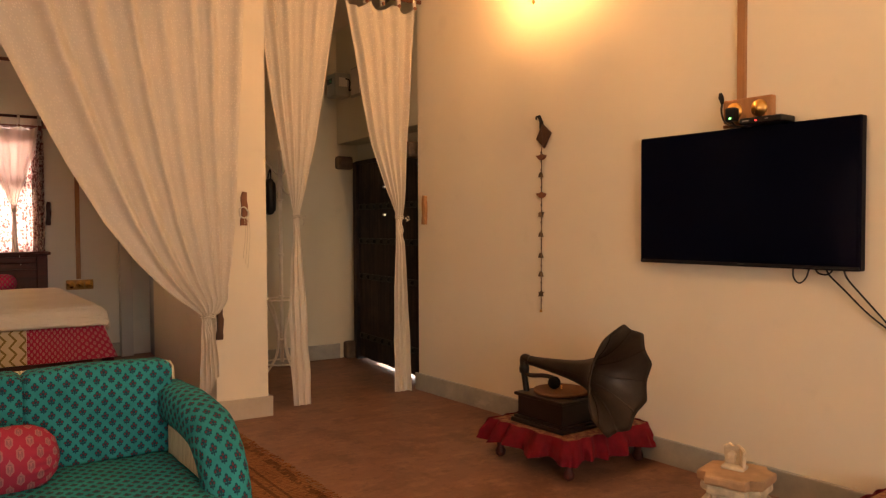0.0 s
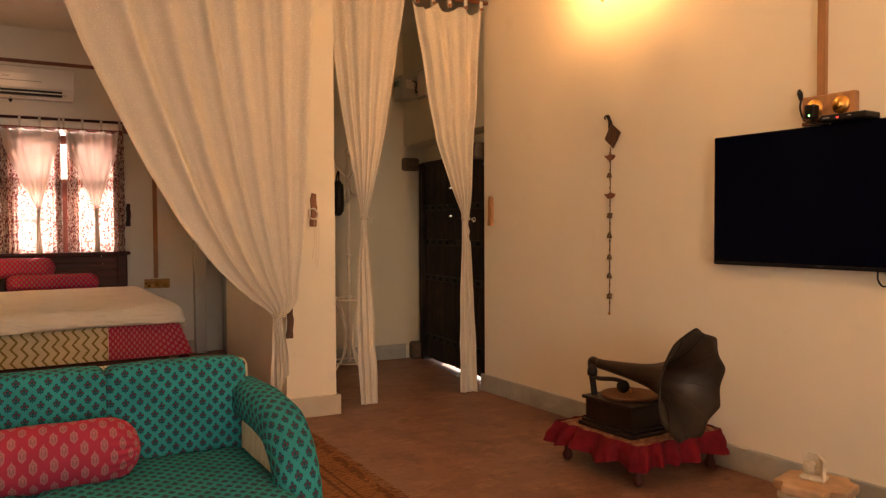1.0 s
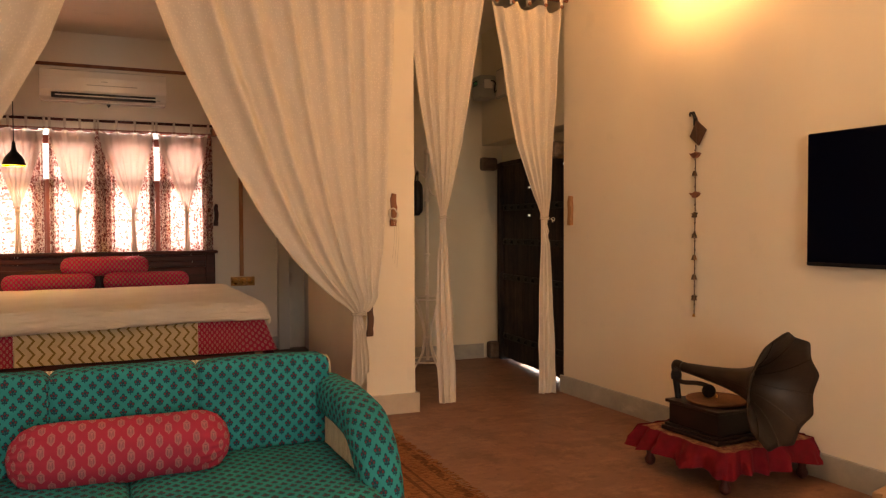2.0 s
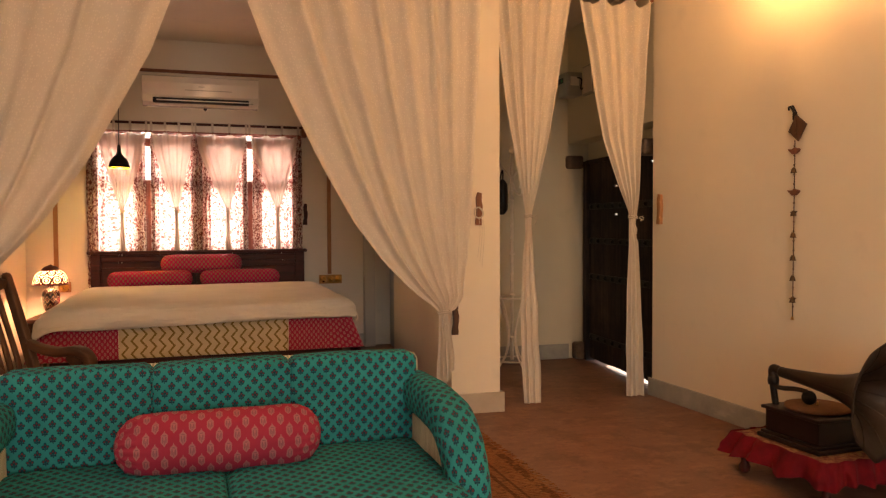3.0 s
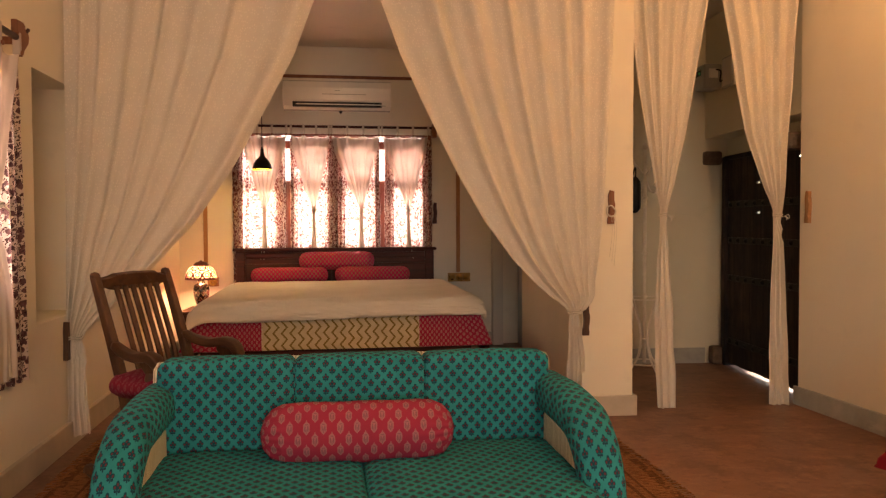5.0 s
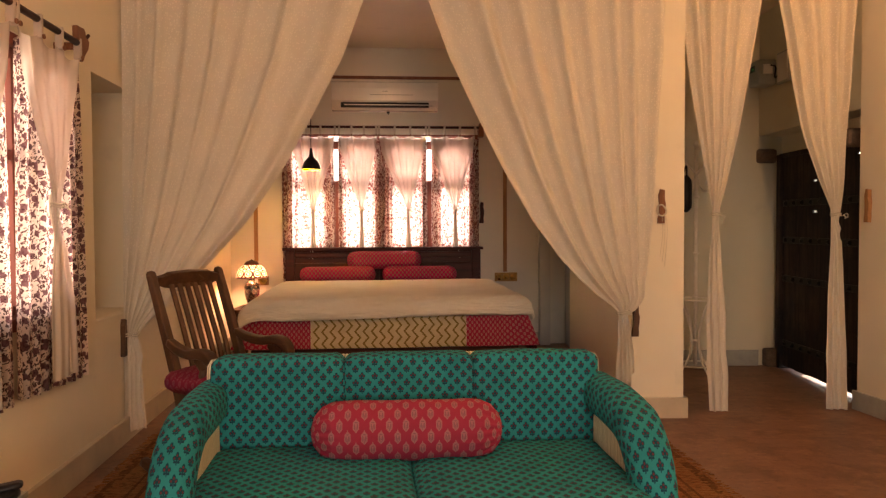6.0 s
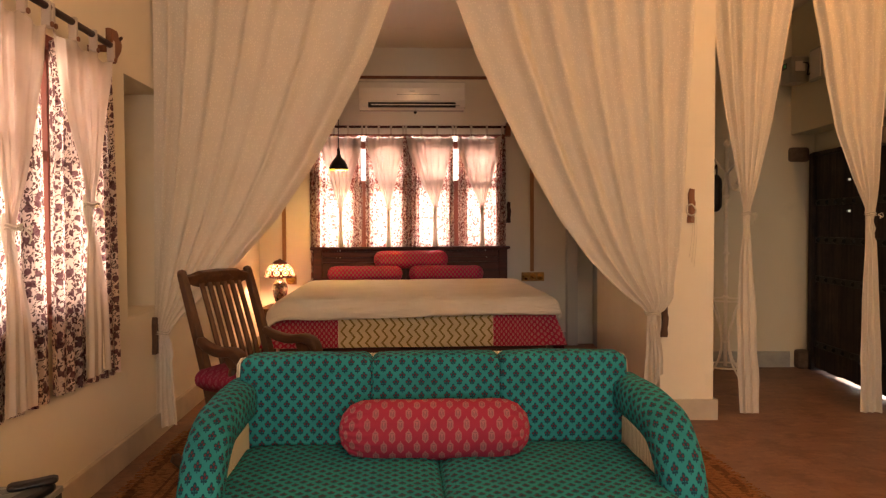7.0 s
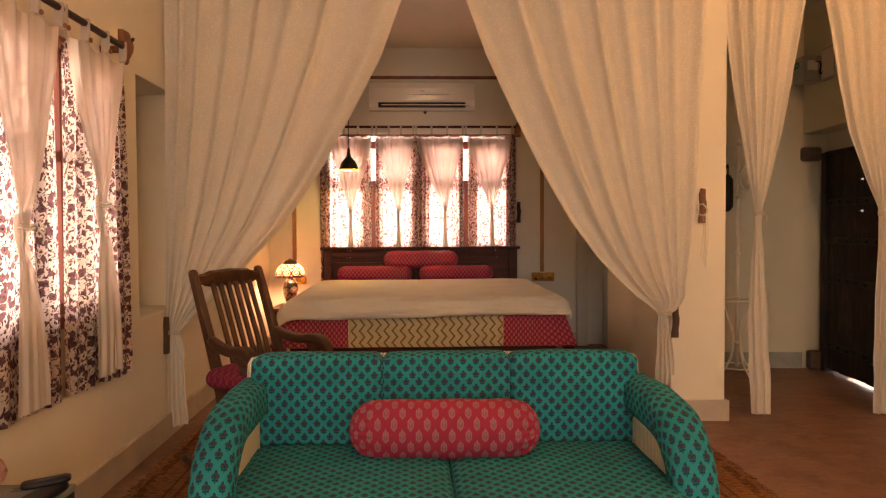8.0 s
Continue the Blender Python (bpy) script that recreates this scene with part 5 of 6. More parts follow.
cas = part("cable_casing", box(B(), (2.517, -0.012, 2.44), (0.037, 0.024, 1.43), 0.003), M_LITEWOOD, at=TVW)
tagged(cas, "light brown wooden upright cable casing above the television", "cable casing", "wooden cable casings")
sb = switchboard(TVW @ pose(2.556, 0, 1.674), 0.232, 0.105, 2, "varnished wooden switchboard with brass switches")
part("lower_batten", box(B(), (-0.075, -0.012, -0.062), (0.10, 0.022, 0.014), 0.003), M_REDWOOD, sb, "red-brown batten")
plug = part("plug", box(B(), (-0.040, -0.085, -0.022), (0.046, 0.045, 0.062), 0.009), M_BLACK, sb, "black plug")
part("indicator", lathe(B(), [(0.004, 0), (0.004, 0.003), (0, 0.004)], 10, pose(-0.036, -0.108, -0.040, 90)), glow("green_indicator", (0.1, 1.0, 0.2), 2.5), plug, "small green light")
part("plug_cord", tube(B(), curve((-0.130, -0.02, 0.045), (-0.128, -0.03, 0.01), (-0.10, -0.05, -0.04), (-0.05, -0.07, -0.068), (0.02, -0.06, -0.078)), 0.0045, 6), M_BLACK, sb, "", True)
part("plug_cord", tube(B(), curve((-0.040, -0.085, -0.052), (-0.025, -0.085, -0.070), (0.0, -0.08, -0.076), (0.04, -0.07, -0.074)), 0.004, 6), M_BLACK, sb, "", True)
part("spare_plug", tube(B(), [(-0.140, -0.02, 0.092), (-0.136, -0.02, 0.075), (-0.128, -0.02, 0.042)], [0.006, 0.013, 0.008], 8), M_BLACK, sb, "hanging black plug")
stb = thing("set_top_box", TVW @ pose(2.672, -0.075, 1.611), "flat black set-top box lying on the television", "set-top box")
stb_case = part("case", box(B(), (0, 0, 0), (0.190, 0.11, 0.028), 0.006), M_BLACK, stb)
part("indicator", box(B(), (-0.018, -0.0555, -0.001), (0.009, 0.002, 0.005)), glow("red_indicator", (1.0, 0.06, 0.05), 0.9), stb_case, "small red light")
part("slot", box(B(), (-0.065, -0.0555, 0.001), (0.028, 0.002, 0.004)), M_GREYPLASTIC, stb_case)
part("slot", box(B(), (0.030, -0.0555, 0.002), (0.014, 0.002, 0.003)), M_GREYPLASTIC, stb_case)


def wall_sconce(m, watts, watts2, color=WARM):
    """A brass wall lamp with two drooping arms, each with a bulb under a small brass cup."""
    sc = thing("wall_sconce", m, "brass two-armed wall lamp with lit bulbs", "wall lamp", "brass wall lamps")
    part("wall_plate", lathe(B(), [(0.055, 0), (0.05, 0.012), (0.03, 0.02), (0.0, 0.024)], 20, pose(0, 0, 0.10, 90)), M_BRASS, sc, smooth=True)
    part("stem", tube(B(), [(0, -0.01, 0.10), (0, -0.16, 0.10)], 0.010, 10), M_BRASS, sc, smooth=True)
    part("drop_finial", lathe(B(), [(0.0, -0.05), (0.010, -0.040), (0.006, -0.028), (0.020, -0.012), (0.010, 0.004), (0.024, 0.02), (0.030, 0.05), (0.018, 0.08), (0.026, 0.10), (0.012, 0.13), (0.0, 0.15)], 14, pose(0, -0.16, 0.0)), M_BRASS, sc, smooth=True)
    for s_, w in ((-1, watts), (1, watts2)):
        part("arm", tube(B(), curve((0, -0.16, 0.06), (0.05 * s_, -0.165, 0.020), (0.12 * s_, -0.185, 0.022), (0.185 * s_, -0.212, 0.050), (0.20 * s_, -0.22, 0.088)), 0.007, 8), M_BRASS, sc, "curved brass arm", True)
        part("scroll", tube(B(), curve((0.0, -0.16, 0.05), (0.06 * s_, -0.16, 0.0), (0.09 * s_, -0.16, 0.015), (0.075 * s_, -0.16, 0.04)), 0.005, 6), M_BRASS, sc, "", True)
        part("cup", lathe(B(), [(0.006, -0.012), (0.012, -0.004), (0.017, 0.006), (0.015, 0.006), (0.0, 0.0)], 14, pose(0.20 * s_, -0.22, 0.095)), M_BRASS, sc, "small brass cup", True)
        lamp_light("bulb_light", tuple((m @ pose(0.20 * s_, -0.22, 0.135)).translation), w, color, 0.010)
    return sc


wall_sconce(TVW @ pose(1.348, 0, 2.440), 3.2, 2.8, (1.0, 0.50, 0.19))
# unseen sconces added as warm fill: one past the television, one behind the seating
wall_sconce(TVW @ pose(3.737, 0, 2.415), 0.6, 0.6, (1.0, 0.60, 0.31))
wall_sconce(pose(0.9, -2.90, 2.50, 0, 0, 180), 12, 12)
# unseen ceiling lamp, added as fill to brighten walls and seating from above
ceil = thing("fill_ceiling_lamp", pose(1.3, 1.9, ZM), "unseen brass ceiling lamp added as fill, with an open bell-shaped shade", "ceiling lamp")
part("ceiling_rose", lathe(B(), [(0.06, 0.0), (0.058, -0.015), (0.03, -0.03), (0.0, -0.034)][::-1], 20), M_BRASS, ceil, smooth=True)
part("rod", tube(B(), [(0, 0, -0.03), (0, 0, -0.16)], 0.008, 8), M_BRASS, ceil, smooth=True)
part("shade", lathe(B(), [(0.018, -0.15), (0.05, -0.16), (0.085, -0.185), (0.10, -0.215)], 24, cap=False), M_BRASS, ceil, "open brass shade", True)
lamp_light("fill_ceiling_light", (1.3, 1.9, ZM - 0.245), 9.5, (1.0, 0.62, 0.34), 0.035)

M_BELL = plain("dark_brass", (0.10, 0.06, 0.03), 0.45, 0.6, 0.3, 40, 0.2)
hang = thing("bird_hanging", TVW @ pose(1.265, -0.012, 0), "hanging string of small bells and birds below a wooden kite", "wall hanging")
part("hook", tube(B(), curve((-0.012, 0.006, 1.742), (-0.016, -0.006, 1.780), (-0.030, -0.008, 1.800), (-0.044, -0.006, 1.795), (-0.042, -0.004, 1.782)), 0.005, 6), M_IRON, hang, smooth=True)
part("hook", tube(B(), curve((0.004, 0.006, 1.742), (-0.002, -0.006, 1.780), (-0.014, -0.008, 1.801), (-0.026, -0.006, 1.796)), 0.005, 6), M_IRON, hang, smooth=True)
part("hook_plate", box(B(), (-0.003, -0.004, 1.748), (0.026, 0.010, 0.044), 0.003), M_IRON, hang)
part("kite", prism(B(), [(-0.035, 1.668), (0.016, 1.752), (0.086, 1.695), (0.030, 1.612)], 0.012, Matrix.Translation((0, -0.012, 0)), 0.003), M_TEAK, hang, "dark wooden kite shape")
part("kite_rib", tube(B(), [(0.016, -0.020, 1.746), (0.029, -0.020, 1.618)], 0.004, 6), M_TEAK, hang)
part("string", tube(B(), [(0.003, -0.008, 1.62), (-0.002, -0.008, 0.68)], 0.003, 5), M_TEAK, hang)
for k, z in enumerate((1.56, 1.462, 1.342, 1.234, 1.12, 0.999, 0.891, 0.776)):
    if k in (0, 2):
        bm = prism(B(), [(-0.038, 0.016), (-0.024, 0.004), (-0.006, -0.014), (0.014, -0.012), (0.026, 0.002), (0.042, 0.010), (0.020, 0.014), (0.006, 0.022), (-0.010, 0.008), (-0.022, 0.014)], 0.022, pose(0, -0.010, z), 0.004)
        part("bird", bm, M_REDWOOD, hang, "small carved bird")
    else:
        bm = lathe(B(), [(0.0, 0.016), (0.007, 0.014), (0.012, 0.004), (0.015, -0.010), (0.017, -0.014), (0.0, -0.010)], 12, pose(0, -0.012, z))
        part("bell", bm, M_BELL, hang, "small dark brass bell", True)
        if k in (3, 7):
            part("leaf", prism(B(), [(-0.022, 0.004), (-0.008, -0.008), (0.010, -0.006), (0.024, 0.008), (0.006, 0.010)], 0.010, pose(0, -0.010, z + 0.004), 0.002), M_BELL, hang)
part("tip_bell", lathe(B(), [(0.0, 0.010), (0.006, 0.006), (0.009, -0.008), (0.0, -0.010)], 10, pose(-0.002, -0.010, 0.678)), M_BRASS, hang, smooth=True)
for k in range(18):
    part("bead", lathe(B(), [(0.0, 0.006), (0.005, 0.003), (0.005, -0.003), (0.0, -0.006)], 8, pose(0.0, -0.008, 1.59 - 0.05 * k)), M_BELL, hang)


def frilled_stool(m, w, d, h, label, cat="stool"):
    """A low square stool under a cloth with a gathered crimson frill."""
    s = thing("low_stool", m, label, cat, "low frilled stools")
    cl = Nodes("patterned_brown_cloth")
    f = cl.noise(38, 5, rough=0.7)
    top_mat = cl.finish(cl.mix(cl.ramp(f, 0.42, 0.58), (0.15, 0.026, 0.019), (0.30, 0.155, 0.066)), 0.9, cl.bump(f, 0.3, 0.003))
    part("top_cloth", box(B(), (0, 0, h - 0.012), (w, d, 0.03), 0.010), top_mat, s, "patterned brown cloth top")
    part("seat_frame", box(B(), (0, 0, h - 0.05), (w - 0.05, d - 0.05, 0.05), 0.006), M_DARKWOOD, s)
    per = [(-w / 2, -d / 2), (w / 2, -d / 2), (w / 2, d / 2), (-w / 2, d / 2)]

    def frill(q, t):
        k = int(q * 4) % 4
        f = q * 4 - int(q * 4)
        a, b = per[k], per[(k + 1) % 4]
        x, y = a[0] + (b[0] - a[0]) * f, a[1] + (b[1] - a[1]) * f
        length = math.hypot(x, y)
        wave = math.sin(2 * math.pi * 20 * q + 2.6 * math.sin(21 * q) + 0.9 * t) + 0.7 * noise.noise(Vector((70 * q, 2.5 * t, 0)))
        out = 0.004 + 0.038 * math.sin(1.3 * t) + (0.3 + 0.7 * t) * 0.020 * wave
        return (x + out * x / length * 1.3, y + out * y / length * 1.3, h + 0.006 - 0.100 * t - 0.010 * t * math.sin(2 * math.pi * 9 * q))
    part("frill", sheet(B(), 380, 8, frill), M_FRILL, s, "gathered crimson cloth frill", True)
    for x in (-w / 2 + 0.035, w / 2 - 0.035):
        for y in (-d / 2 + 0.035, d / 2 - 0.035):
            part("leg", lathe(B(), [(0.012, 0.0), (0.024, 0.012), (0.027, 0.03), (0.016, 0.052), (0.020, 0.08), (0.026, h - 0.07)], 14, pose(x, y, 0)), M_DARKWOOD, s, "dark turned leg", True)
    return s


frilled_stool(TVW @ pose(1.77, -0.325, 0), 0.545, 0.56, 0.19, "low square stool with a crimson frilled cloth")
frilled_stool(TVW @ pose(3.46, -0.33, 0), 0.50, 0.50, 0.215, "low stool with a crimson frilled cloth by the wall")

# gramophone on the stool
GR = TVW @ pose(1.78, -0.385, 0.194)
gram = thing("gramophone", GR, "old gramophone with a wooden case and a fluted bronze horn", "gramophone")
part("plinth", box(B(), (0, 0, 0.011), (0.36, 0.36, 0.022), 0.007), M_CASEWOOD, gram)
part("plinth_step", box(B(), (0, 0, 0.028), (0.335, 0.335, 0.014), 0.004), M_CASEWOOD, gram)
part("case", box(B(), (0, 0, 0.083), (0.305, 0.305, 0.10), 0.004), M_CASEWOOD, gram)
part("lid", box(B(), (0, 0, 0.141), (0.335, 0.335, 0.016), 0.005), M_CASEWOOD, gram)
part("turntable", lathe(B(), [(0.135, 0.151), (0.138, 0.155), (0.138, 0.165), (0.13, 0.167), (0.0, 0.167)], 40), M_FELT, gram, "brown felt turntable", True)
part("spindle", lathe(B(), [(0.004, 0.165), (0.004, 0.182), (0, 0.185)], 8), M_BRASS, gram)
part("pillar", tube(B(), curve((-0.140, -0.105, 0.145), (-0.143, -0.112, 0.20), (-0.147, -0.116, 0.25), (-0.140, -0.116, 0.292)), 0.015, 10), M_IRON, gram, "", True)
part("pillar_socket", lathe(B(), [(0.024, -0.02), (0.026, 0), (0.022, 0.02)], 14, pose(-0.144, -0.116, 0.262)), M_IRON, gram, "", True)
part("tone_arm", tube(B(), curve((-0.142, -0.116, 0.240), (-0.11, -0.10, 0.230), (-0.05, -0.07, 0.234), (-0.01, -0.05, 0.228)), 0.011, 8), M_HORN, gram, "", True)
part("sound_box", lathe(B(), [(0.0, -0.012), (0.030, -0.010), (0.032, 0.0), (0.030, 0.010), (0.0, 0.012)], 20, pose(0.000, -0.05, 0.204, 80, 0, 30)), M_IRON, gram, "round sound box", True)
part("crank", tube(B(), curve((0.15, 0.1, 0.08), (0.18, 0.1, 0.08), (0.185, 0.1, 0.04), (0.21, 0.1, 0.035)), 0.006, 6), M_IRON, gram)

# the horn runs along an axis from the elbow to the bell
h0, h1 = Vector((-0.104, -0.116, 0.307)), Vector((0.412, -0.055, 0.282))
hax = (h1 - h0).normalized()
hside = hax.cross(Vector((0, 0, 1))).normalized()
hup = hside.cross(hax)


def horn(s, t):
    a = 2 * math.pi * s
    r = 0.019 + 0.040 * t + 0.030 * t ** 3 + 0.158 * t ** 7
    petal = 1 - abs(math.sin(4.5 * (a - radians(10)))) ** 1.3
    r *= 1 + 0.02 * t * (petal - 0.5) + 0.055 * t ** 6 * (petal - 0.6)
    p = h0 + hax * ((h1 - h0).length * t) + r * (math.cos(a) * hside + math.sin(a) * hup)
    return p + hax * 0.012 * t ** 9 * petal


bm = sheet(B(), 108, 44, horn)
hm = part("horn", bm, M_HORN, gram, "fluted bronzed horn shaped like a flower", True)
hm.modifiers.new("thick", "SOLIDIFY").thickness = 0.003
part("elbow", tube(B(), curve((-0.140, -0.116, 0.272), (-0.149, -0.117, 0.300), (-0.138, -0.117, 0.317), (-0.100, -0.114, 0.308)), [0.020] * 19, 12), M_HORN, gram, "", True)
part("ferrule", lathe(B(), [(0.022, -0.008), (0.025, 0), (0.022, 0.008)], 14, pose(-0.094, -0.113, 0.307, 0, 90, 6)), M_HORN, gram, "", True)
for k in range(9):
    a = 2 * math.pi * (k + 0.5) / 9 + radians(10)
    pts = [Vector(horn(a / (2 * math.pi), 0.40 + 0.60 * j / 13)) - 0.0025 * (math.cos(a) * hside + math.sin(a) * hup) for j in range(14)]
    part("seam", tube(B(), pts, 0.0028, 5), M_HORN, hm)

ped = thing("stone_pedestal", TVW @ pose(2.745, -0.40, 0, 0, 0, 12), "low carved sandstone pedestal with a moulded cross-shaped top", "pedestal")


def cross_outline(a, b):
    return [(-b, -a), (b, -a), (b, -b), (a, -b), (a, b), (b, b), (b, a), (-b, a), (-b, b), (-a, b), (-a, -b), (-b, -b)]


def cross_prism(a, b, z0, z1, bevel):
    return prism(B(), cross_outline(a, b), z1 - z0, pose(0, 0, (z0 + z1) / 2, 90), bevel)


part("top", cross_prism(0.128, 0.078, 0.165, 0.205, 0.010), M_STONE, ped, "worn orange-brown top")
part("moulding", cross_prism(0.117, 0.071, 0.125, 0.165, 0.012), M_PALESTONE, ped)
part("shaft", cross_prism(0.098, 0.058, 0.03, 0.125, 0.008), M_PALESTONE, ped)
part("foot", cross_prism(0.120, 0.074, 0.0, 0.03, 0.006), M_PALESTONE, ped)
for sx in (-1, 1):
    for sy in (-1, 1):
        part("carving", prism(B(), [(-0.022, 0), (0.022, 0), (0.026, 0.05), (0.0, 0.075), (-0.026, 0.05)], 0.03, pose(sx * 0.08, sy * 0.08, 0.045, 0, 0, 45 * sx * sy), 0.006), M_PALESTONE, ped)
bk = thing("stone_ornament", TVW @ pose(2.72, -0.385, 0.206, 0, 0, 15), "small pale carved stone ornament on the pedestal", "ornament")
part("back_slab", prism(B(), [(-0.032, 0), (0.034, 0), (0.037, 0.066), (0.016, 0.08), (0.0, 0.07), (-0.016, 0.082), (-0.037, 0.07)], 0.018, pose(0, 0.01, 0.014), 0.003), M_PALESTONE, bk)
part("wing", prism(B(), [(0, 0), (0.04, 0), (0.044, 0.066), (0.0, 0.07)], 0.014, pose(0.034, 0.0, 0.016, 0, 0, -60), 0.003), M_PALESTONE, bk)
part("relief", prism(B(), [(-0.014, 0.0), (0.014, 0.0), (0.017, 0.035), (0.0, 0.046), (-0.017, 0.035)], 0.016, pose(-0.003, -0.002, 0.024), 0.004), M_PALESTONE, bk)
part("foot", box(B(), (0.008, -0.005, 0.007), (0.09, 0.065, 0.014), 0.004), M_PALESTONE, bk)

# ---- side table by the side window ----
st = thing("side_table", pose(-1.317, 2.05, 0, 0, 0, 4.4), "pale grey side table with a smooth top", "side table")
M_GREYTOP = plain("pale_grey_laminate", (0.20, 0.21, 0.185), 0.3, 0, 0.08, 6, 0.03)
part("tabletop", box(B(), (0, 0, 0.425), (0.36, 0.44, 0.018), 0.003), M_GREYTOP, st)
for x in (-0.168, 0.168):
    part("side_panel", box(B(), (x, 0, 0.208), (0.018, 0.43, 0.416), 0.002), M_BLACK, st)
part("back_panel", box(B(), (0, 0.205, 0.24), (0.316, 0.012, 0.35), 0.002), M_GREYTOP, st)
part("shelf", box(B(), (0, 0, 0.20), (0.316, 0.40, 0.016), 0.002), M_GREYTOP, st)
ph = thing("telephone", pose(-1.178, 2.165, 0.434, 0, 0, -5), "black cordless telephone lying on the side table", "telephone")
cradle = part("cradle", cushion(B(), (0.0, -0.035, 0.013), (0.062, 0.20, 0.026), 0.010, 0.002, 6), M_BLACK, ph, "", True)
part("receiver", cushion(B(), (0, 0, 0), (0.125, 0.042, 0.018), 0.008, 0.003, 8, pose(-0.022, 0.035, 0.033, 0, -4, 32)), M_BLACK, ph, "", True)
part("keypad", box(B(), (0.004, -0.07, 0.027), (0.040, 0.07, 0.003), 0.001), M_BLACK, cradle)
vs_ = thing("vase", pose(-1.332, 2.155, 0.434), "small pink-patterned ceramic vase on the side table", "vase")
part("body", lathe(B(), [(0.026, 0), (0.030, 0.006), (0.016, 0.020), (0.040, 0.045), (0.048, 0.070), (0.040, 0.098), (0.020, 0.118), (0.016, 0.138), (0.026, 0.158), (0.022, 0.158), (0.012, 0.138)], 24), plain("pink_glazed_ceramic", (0.48, 0.25, 0.20), 0.3, 0, 0.35, 60, 0.1), vs_, smooth=True)
ring = thing("brass_bell", LEFT @ pose(3.935, 0.06, 0.7125), "small brass bell standing in the wall niche", "bell")
part("cup", lathe(B(), [(0.024, 0), (0.020, 0.012), (0.014, 0.035), (0.0, 0.042)], 16), M_BRASS, ring, smooth=True)
part("handle", tube(B(), [(0.016 * math.cos(a), 0, 0.055 + 0.018 * math.sin(a)) for a in [k * math.pi / 8 - 0.4 for k in range(11)]], 0.003, 6), M_BRASS, ring, smooth=True)
slab("niche_sill", (4.225, 0.142, 0.697), (0.62, 0.27, 0.03), M_WALL, "cream plastered sill of the wall niche", "sill", LEFT, 0.005)

# ---- passage ----
door = tagged(new("door_1"), "old dark plank door with iron bands, shut", "door", kind="structure")
door.matrix_basis = pose(2.80, -0.065, 0)


def plank(y0, y1, z0, z1, holes=()):
    bm = B()
    edges = [z0, *[v for h in holes for v in (h - 0.008, h + 0.008)], z1]
    for a, b in zip(edges[::2], edges[1::2]):
        box(bm, (0.010, (y0 + y1) / 2, (a + b) / 2), (0.014, y1 - y0 - 0.002, b - a))
    for h in holes:
        box(bm, (0.010, y0 + (y1 - y0) * 0.175, h), (0.014, (y1 - y0) * 0.33, 0.016))
        box(bm, (0.010, y1 - (y1 - y0) * 0.175, h), (0.014, (y1 - y0) * 0.33, 0.016))
    return bm


ys = [5.114 + 0.1968 * k for k in range(7)]
for k in range(6):
    part("plank", plank(ys[k], ys[k + 1], 0.022 + 0.004 * (k % 2), 1.700, {3: (1.262, 1.492), 2: (0.182,), 0: (1.64,)}.get(k, ())), M_OLDDOOR, door)
for z in (1.335, 1.042, 0.735, 0.215):
    band = part("iron_band", box(B(), (-0.004, 5.70, z), (0.012, 1.17, 0.05), 0.003), M_IRON, door, "dark iron band")
    for k in range(9):
        part("stud", lathe(B(), [(0.020, 0), (0.016, 0.010), (0.006, 0.018), (0, 0.019)], 10, pose(-0.010, 5.16 + 0.134 * k, z, 0, -90, 0)), M_IRON, band)
for y in (5.07, 6.33):
    part("jamb", box(B(), (0.02, y, 0.865), (0.10, 0.075, 1.73), 0.008), M_OLDDOOR, door)
part("lintel", box(B(), (0.03, 5.70, 1.720), (0.09, 1.30, 0.036), 0.006), M_OLDDOOR, door)
for y in (5.115, 6.465):
    part("corbel", box(B(), (-0.085, y, 1.728), (0.16, 0.14, 0.115), 0.022), M_WEATHERED, door, "weathered wooden corbel")
part("threshold_block", box(B(), (-0.055, 6.385, 0.075), (0.11, 0.10, 0.15), 0.022), M_WEATHERED, door, "worn wooden pivot block")
# unseen pale slab, added so the gap under the door shows bright
slab("pavement", (4.4, 5.7, -0.1), (2.7, 6.0, 0.16), plain("pale_outside_slab", (0.50, 0.45, 0.38), 0.85, 0, 0.15, 3, 0.2), "pale slab added outside to brighten the gap under the door", "pavement")

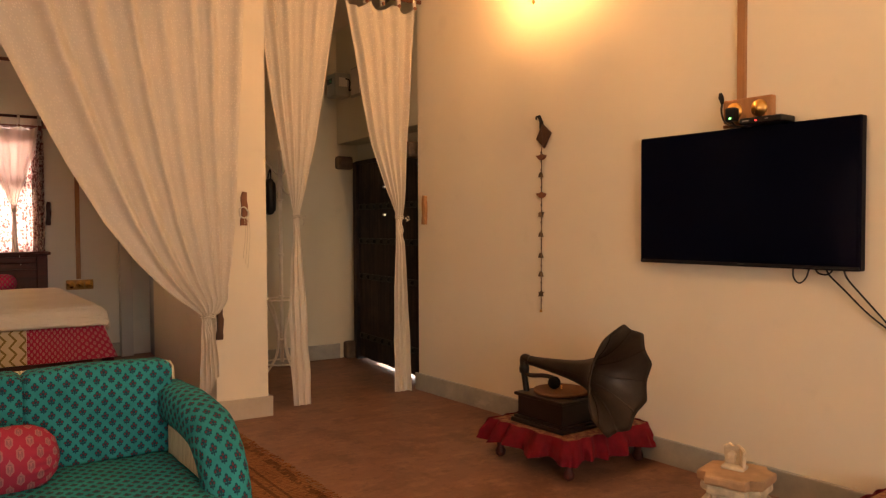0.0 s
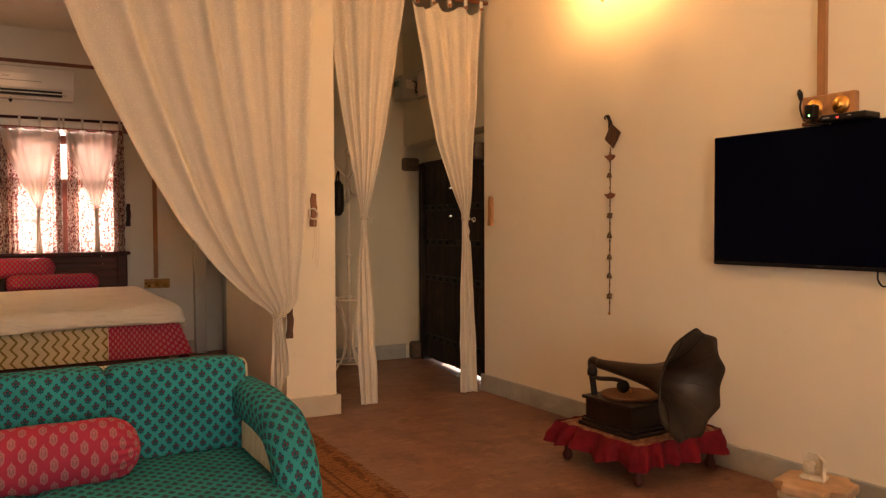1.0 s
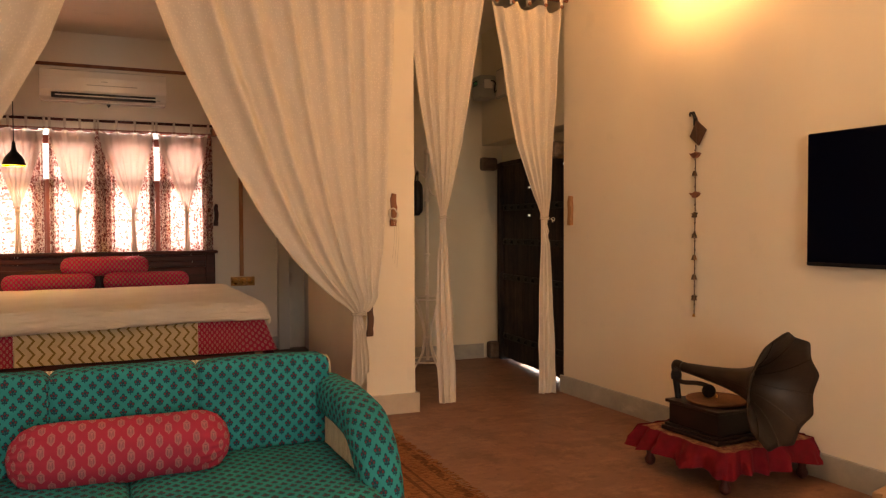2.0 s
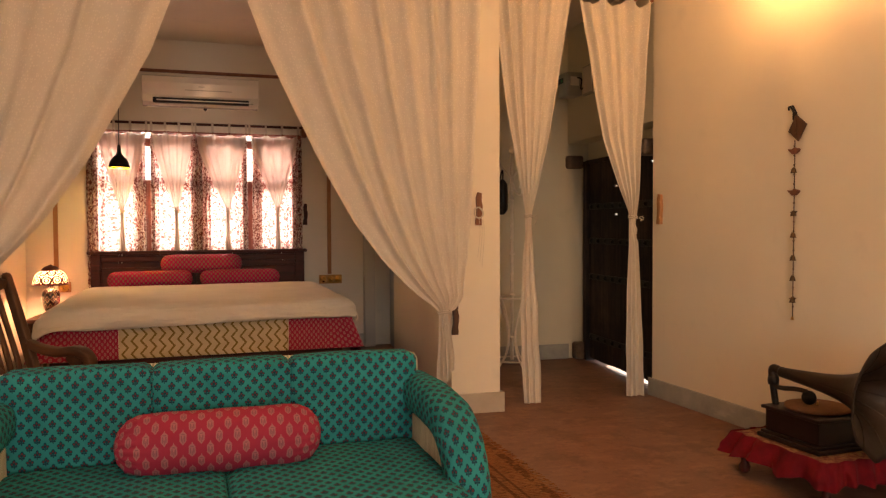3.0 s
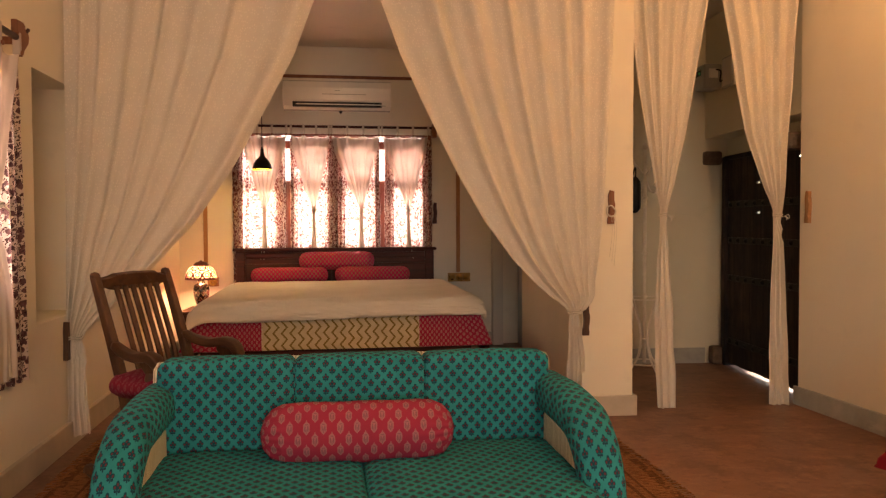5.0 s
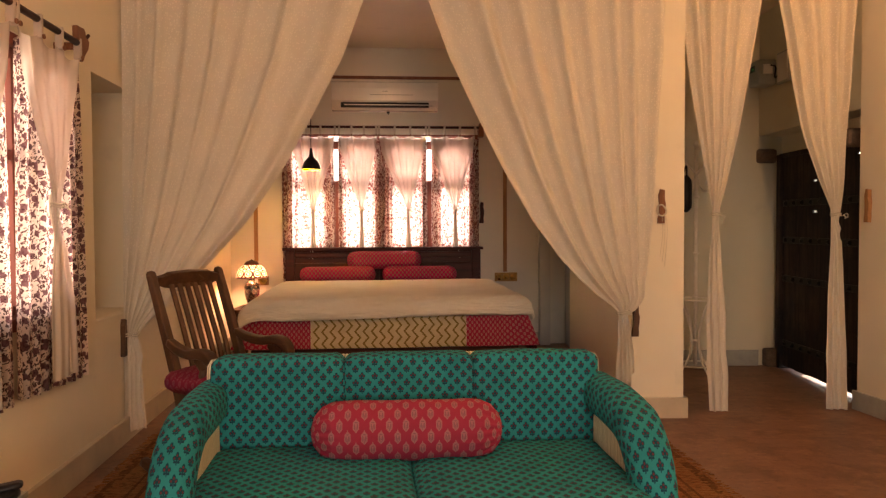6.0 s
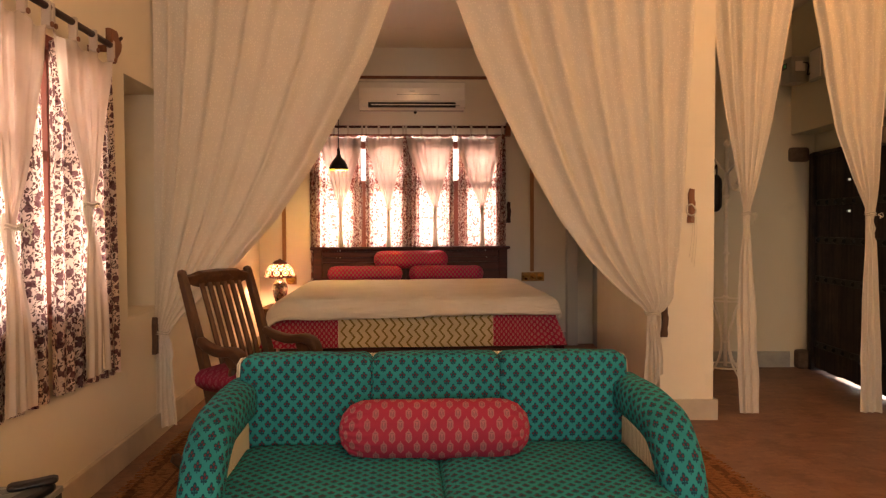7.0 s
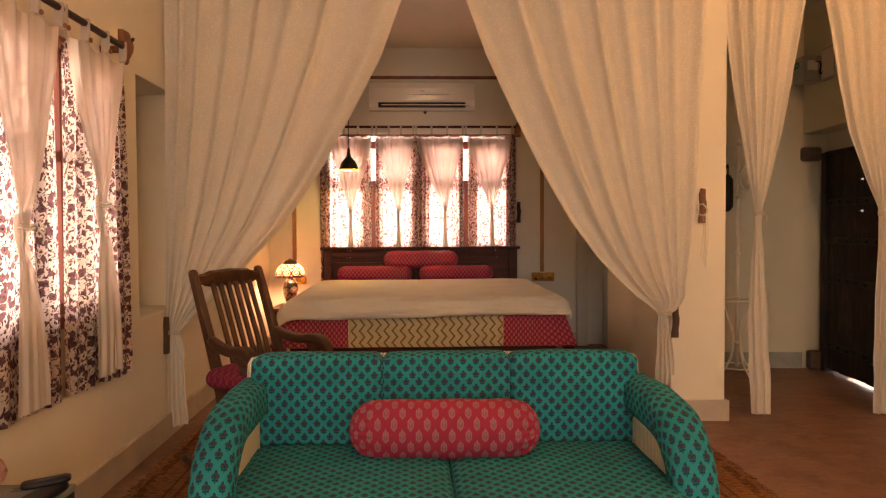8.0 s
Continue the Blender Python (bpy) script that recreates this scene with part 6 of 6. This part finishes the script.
cs = thing("coat_stand", pose(1.98, 5.9, 0), "white wrought-iron coat stand with scrolled hooks", "coat stand")
part("pole", tube(B(), [(0, 0, 0.10), (0, 0, 1.75)], 0.014, 10), M_WHITEIRON, cs, smooth=True)
for z in (0.62, 0.95, 1.38, 0.28):
    part("collar", lathe(B(), [(0.016, -0.012), (0.026, 0), (0.016, 0.012)], 12, pose(0, 0, z)), M_WHITEIRON, cs, smooth=True)
part("finial", lathe(B(), [(0.014, 0), (0.026, 0.02), (0.014, 0.04), (0.0, 0.06)], 12, pose(0, 0, 1.75)), M_WHITEIRON, cs, smooth=True)
for k in range(4):
    a = radians(20 + 90 * k)
    c_, s_ = math.cos(a), math.sin(a)
    part("hook", tube(B(), curve(*[(r * c_, r * s_, z) for r, z in ((0.01, 1.52), (0.05, 1.44), (0.11, 1.42), (0.15, 1.46), (0.13, 1.50), (0.10, 1.47))]), 0.007, 6), M_WHITEIRON, cs, "scrolled iron hook", True)
    part("top_arm", tube(B(), curve(*[(r * c_, r * s_, z) for r, z in ((0.01, 1.56), (0.06, 1.60), (0.13, 1.66), (0.17, 1.72))]), 0.006, 6), M_WHITEIRON, cs, smooth=True)
    part("leg", tube(B(), curve(*[(r * c_, r * s_, z) for r, z in ((0.15, 0.60), (0.09, 0.50), (0.035, 0.32), (0.06, 0.16), (0.13, 0.06), (0.20, 0.008))]), 0.008, 6), M_WHITEIRON, cs, "curved iron leg", True)
for z, r in ((0.60, 0.15), (0.10, 0.14)):
    part("ring", tube(B(), [(r * math.cos(k * math.pi / 14), r * math.sin(k * math.pi / 14), z) for k in range(29)], 0.007, 6), M_WHITEIRON, cs, "iron umbrella ring", True)
bag = thing("hanging_bag", pose(1.872, 5.84, 1.24), "black bag hanging from the coat stand", "bag")
part("pouch", cushion(B(), (0, 0, 0.16), (0.075, 0.12, 0.26), 0.035, 0.01, 6), M_BLACK, bag, "", True)
part("strap", tube(B(), curve((0, -0.04, 0.28), (0.01, -0.01, 0.36), (0.01, 0.02, 0.36), (0, 0.04, 0.28)), 0.006, 6), M_BLACK, bag, "", True)

DW = Matrix.Translation((2.655, 0, 0))
stab = thing("voltage_stabiliser", pose(2.572, 6.12, 2.35), "grey voltage stabiliser box with a small display", "stabiliser")
part("case", box(B(), (0, 0, 0.0), (0.145, 0.18, 0.195), 0.012), M_GREYPLASTIC, stab)
display = part("display", box(B(), (-0.0735, 0.02, 0.035), (0.004, 0.10, 0.045)), M_BLACK, stab, "dark display")
part("digit_light", box(B(), (-0.0765, 0.0, 0.035), (0.003, 0.014, 0.009)), glow("green_digits", (0.1, 1.0, 0.2), 0.15), display, "green light")
part("socket", box(B(), (0.0, -0.095, 0.02), (0.075, 0.012, 0.075), 0.003), M_PLASTIC, stab)
part("cable", tube(B(), curve((0.02, -0.10, 0.05), (0.05, -0.12, 0.03), (0.04, -0.13, -0.05), (0.065, -0.16, -0.03)), 0.006, 6), M_BLACK, stab, "", True)
pb = thing("junction_panel", DW @ pose(-0.004, 5.895, 2.36, 0, 0, -90), "square grey panel on the wall over the door", "panel")
part("plate", box(B(), (0, -0.012, 0), (0.20, 0.024, 0.24), 0.004), M_GREYPLASTIC, pb)
part("cover", box(B(), (0, -0.026, 0), (0.17, 0.006, 0.21), 0.002), M_PLASTIC, pb)
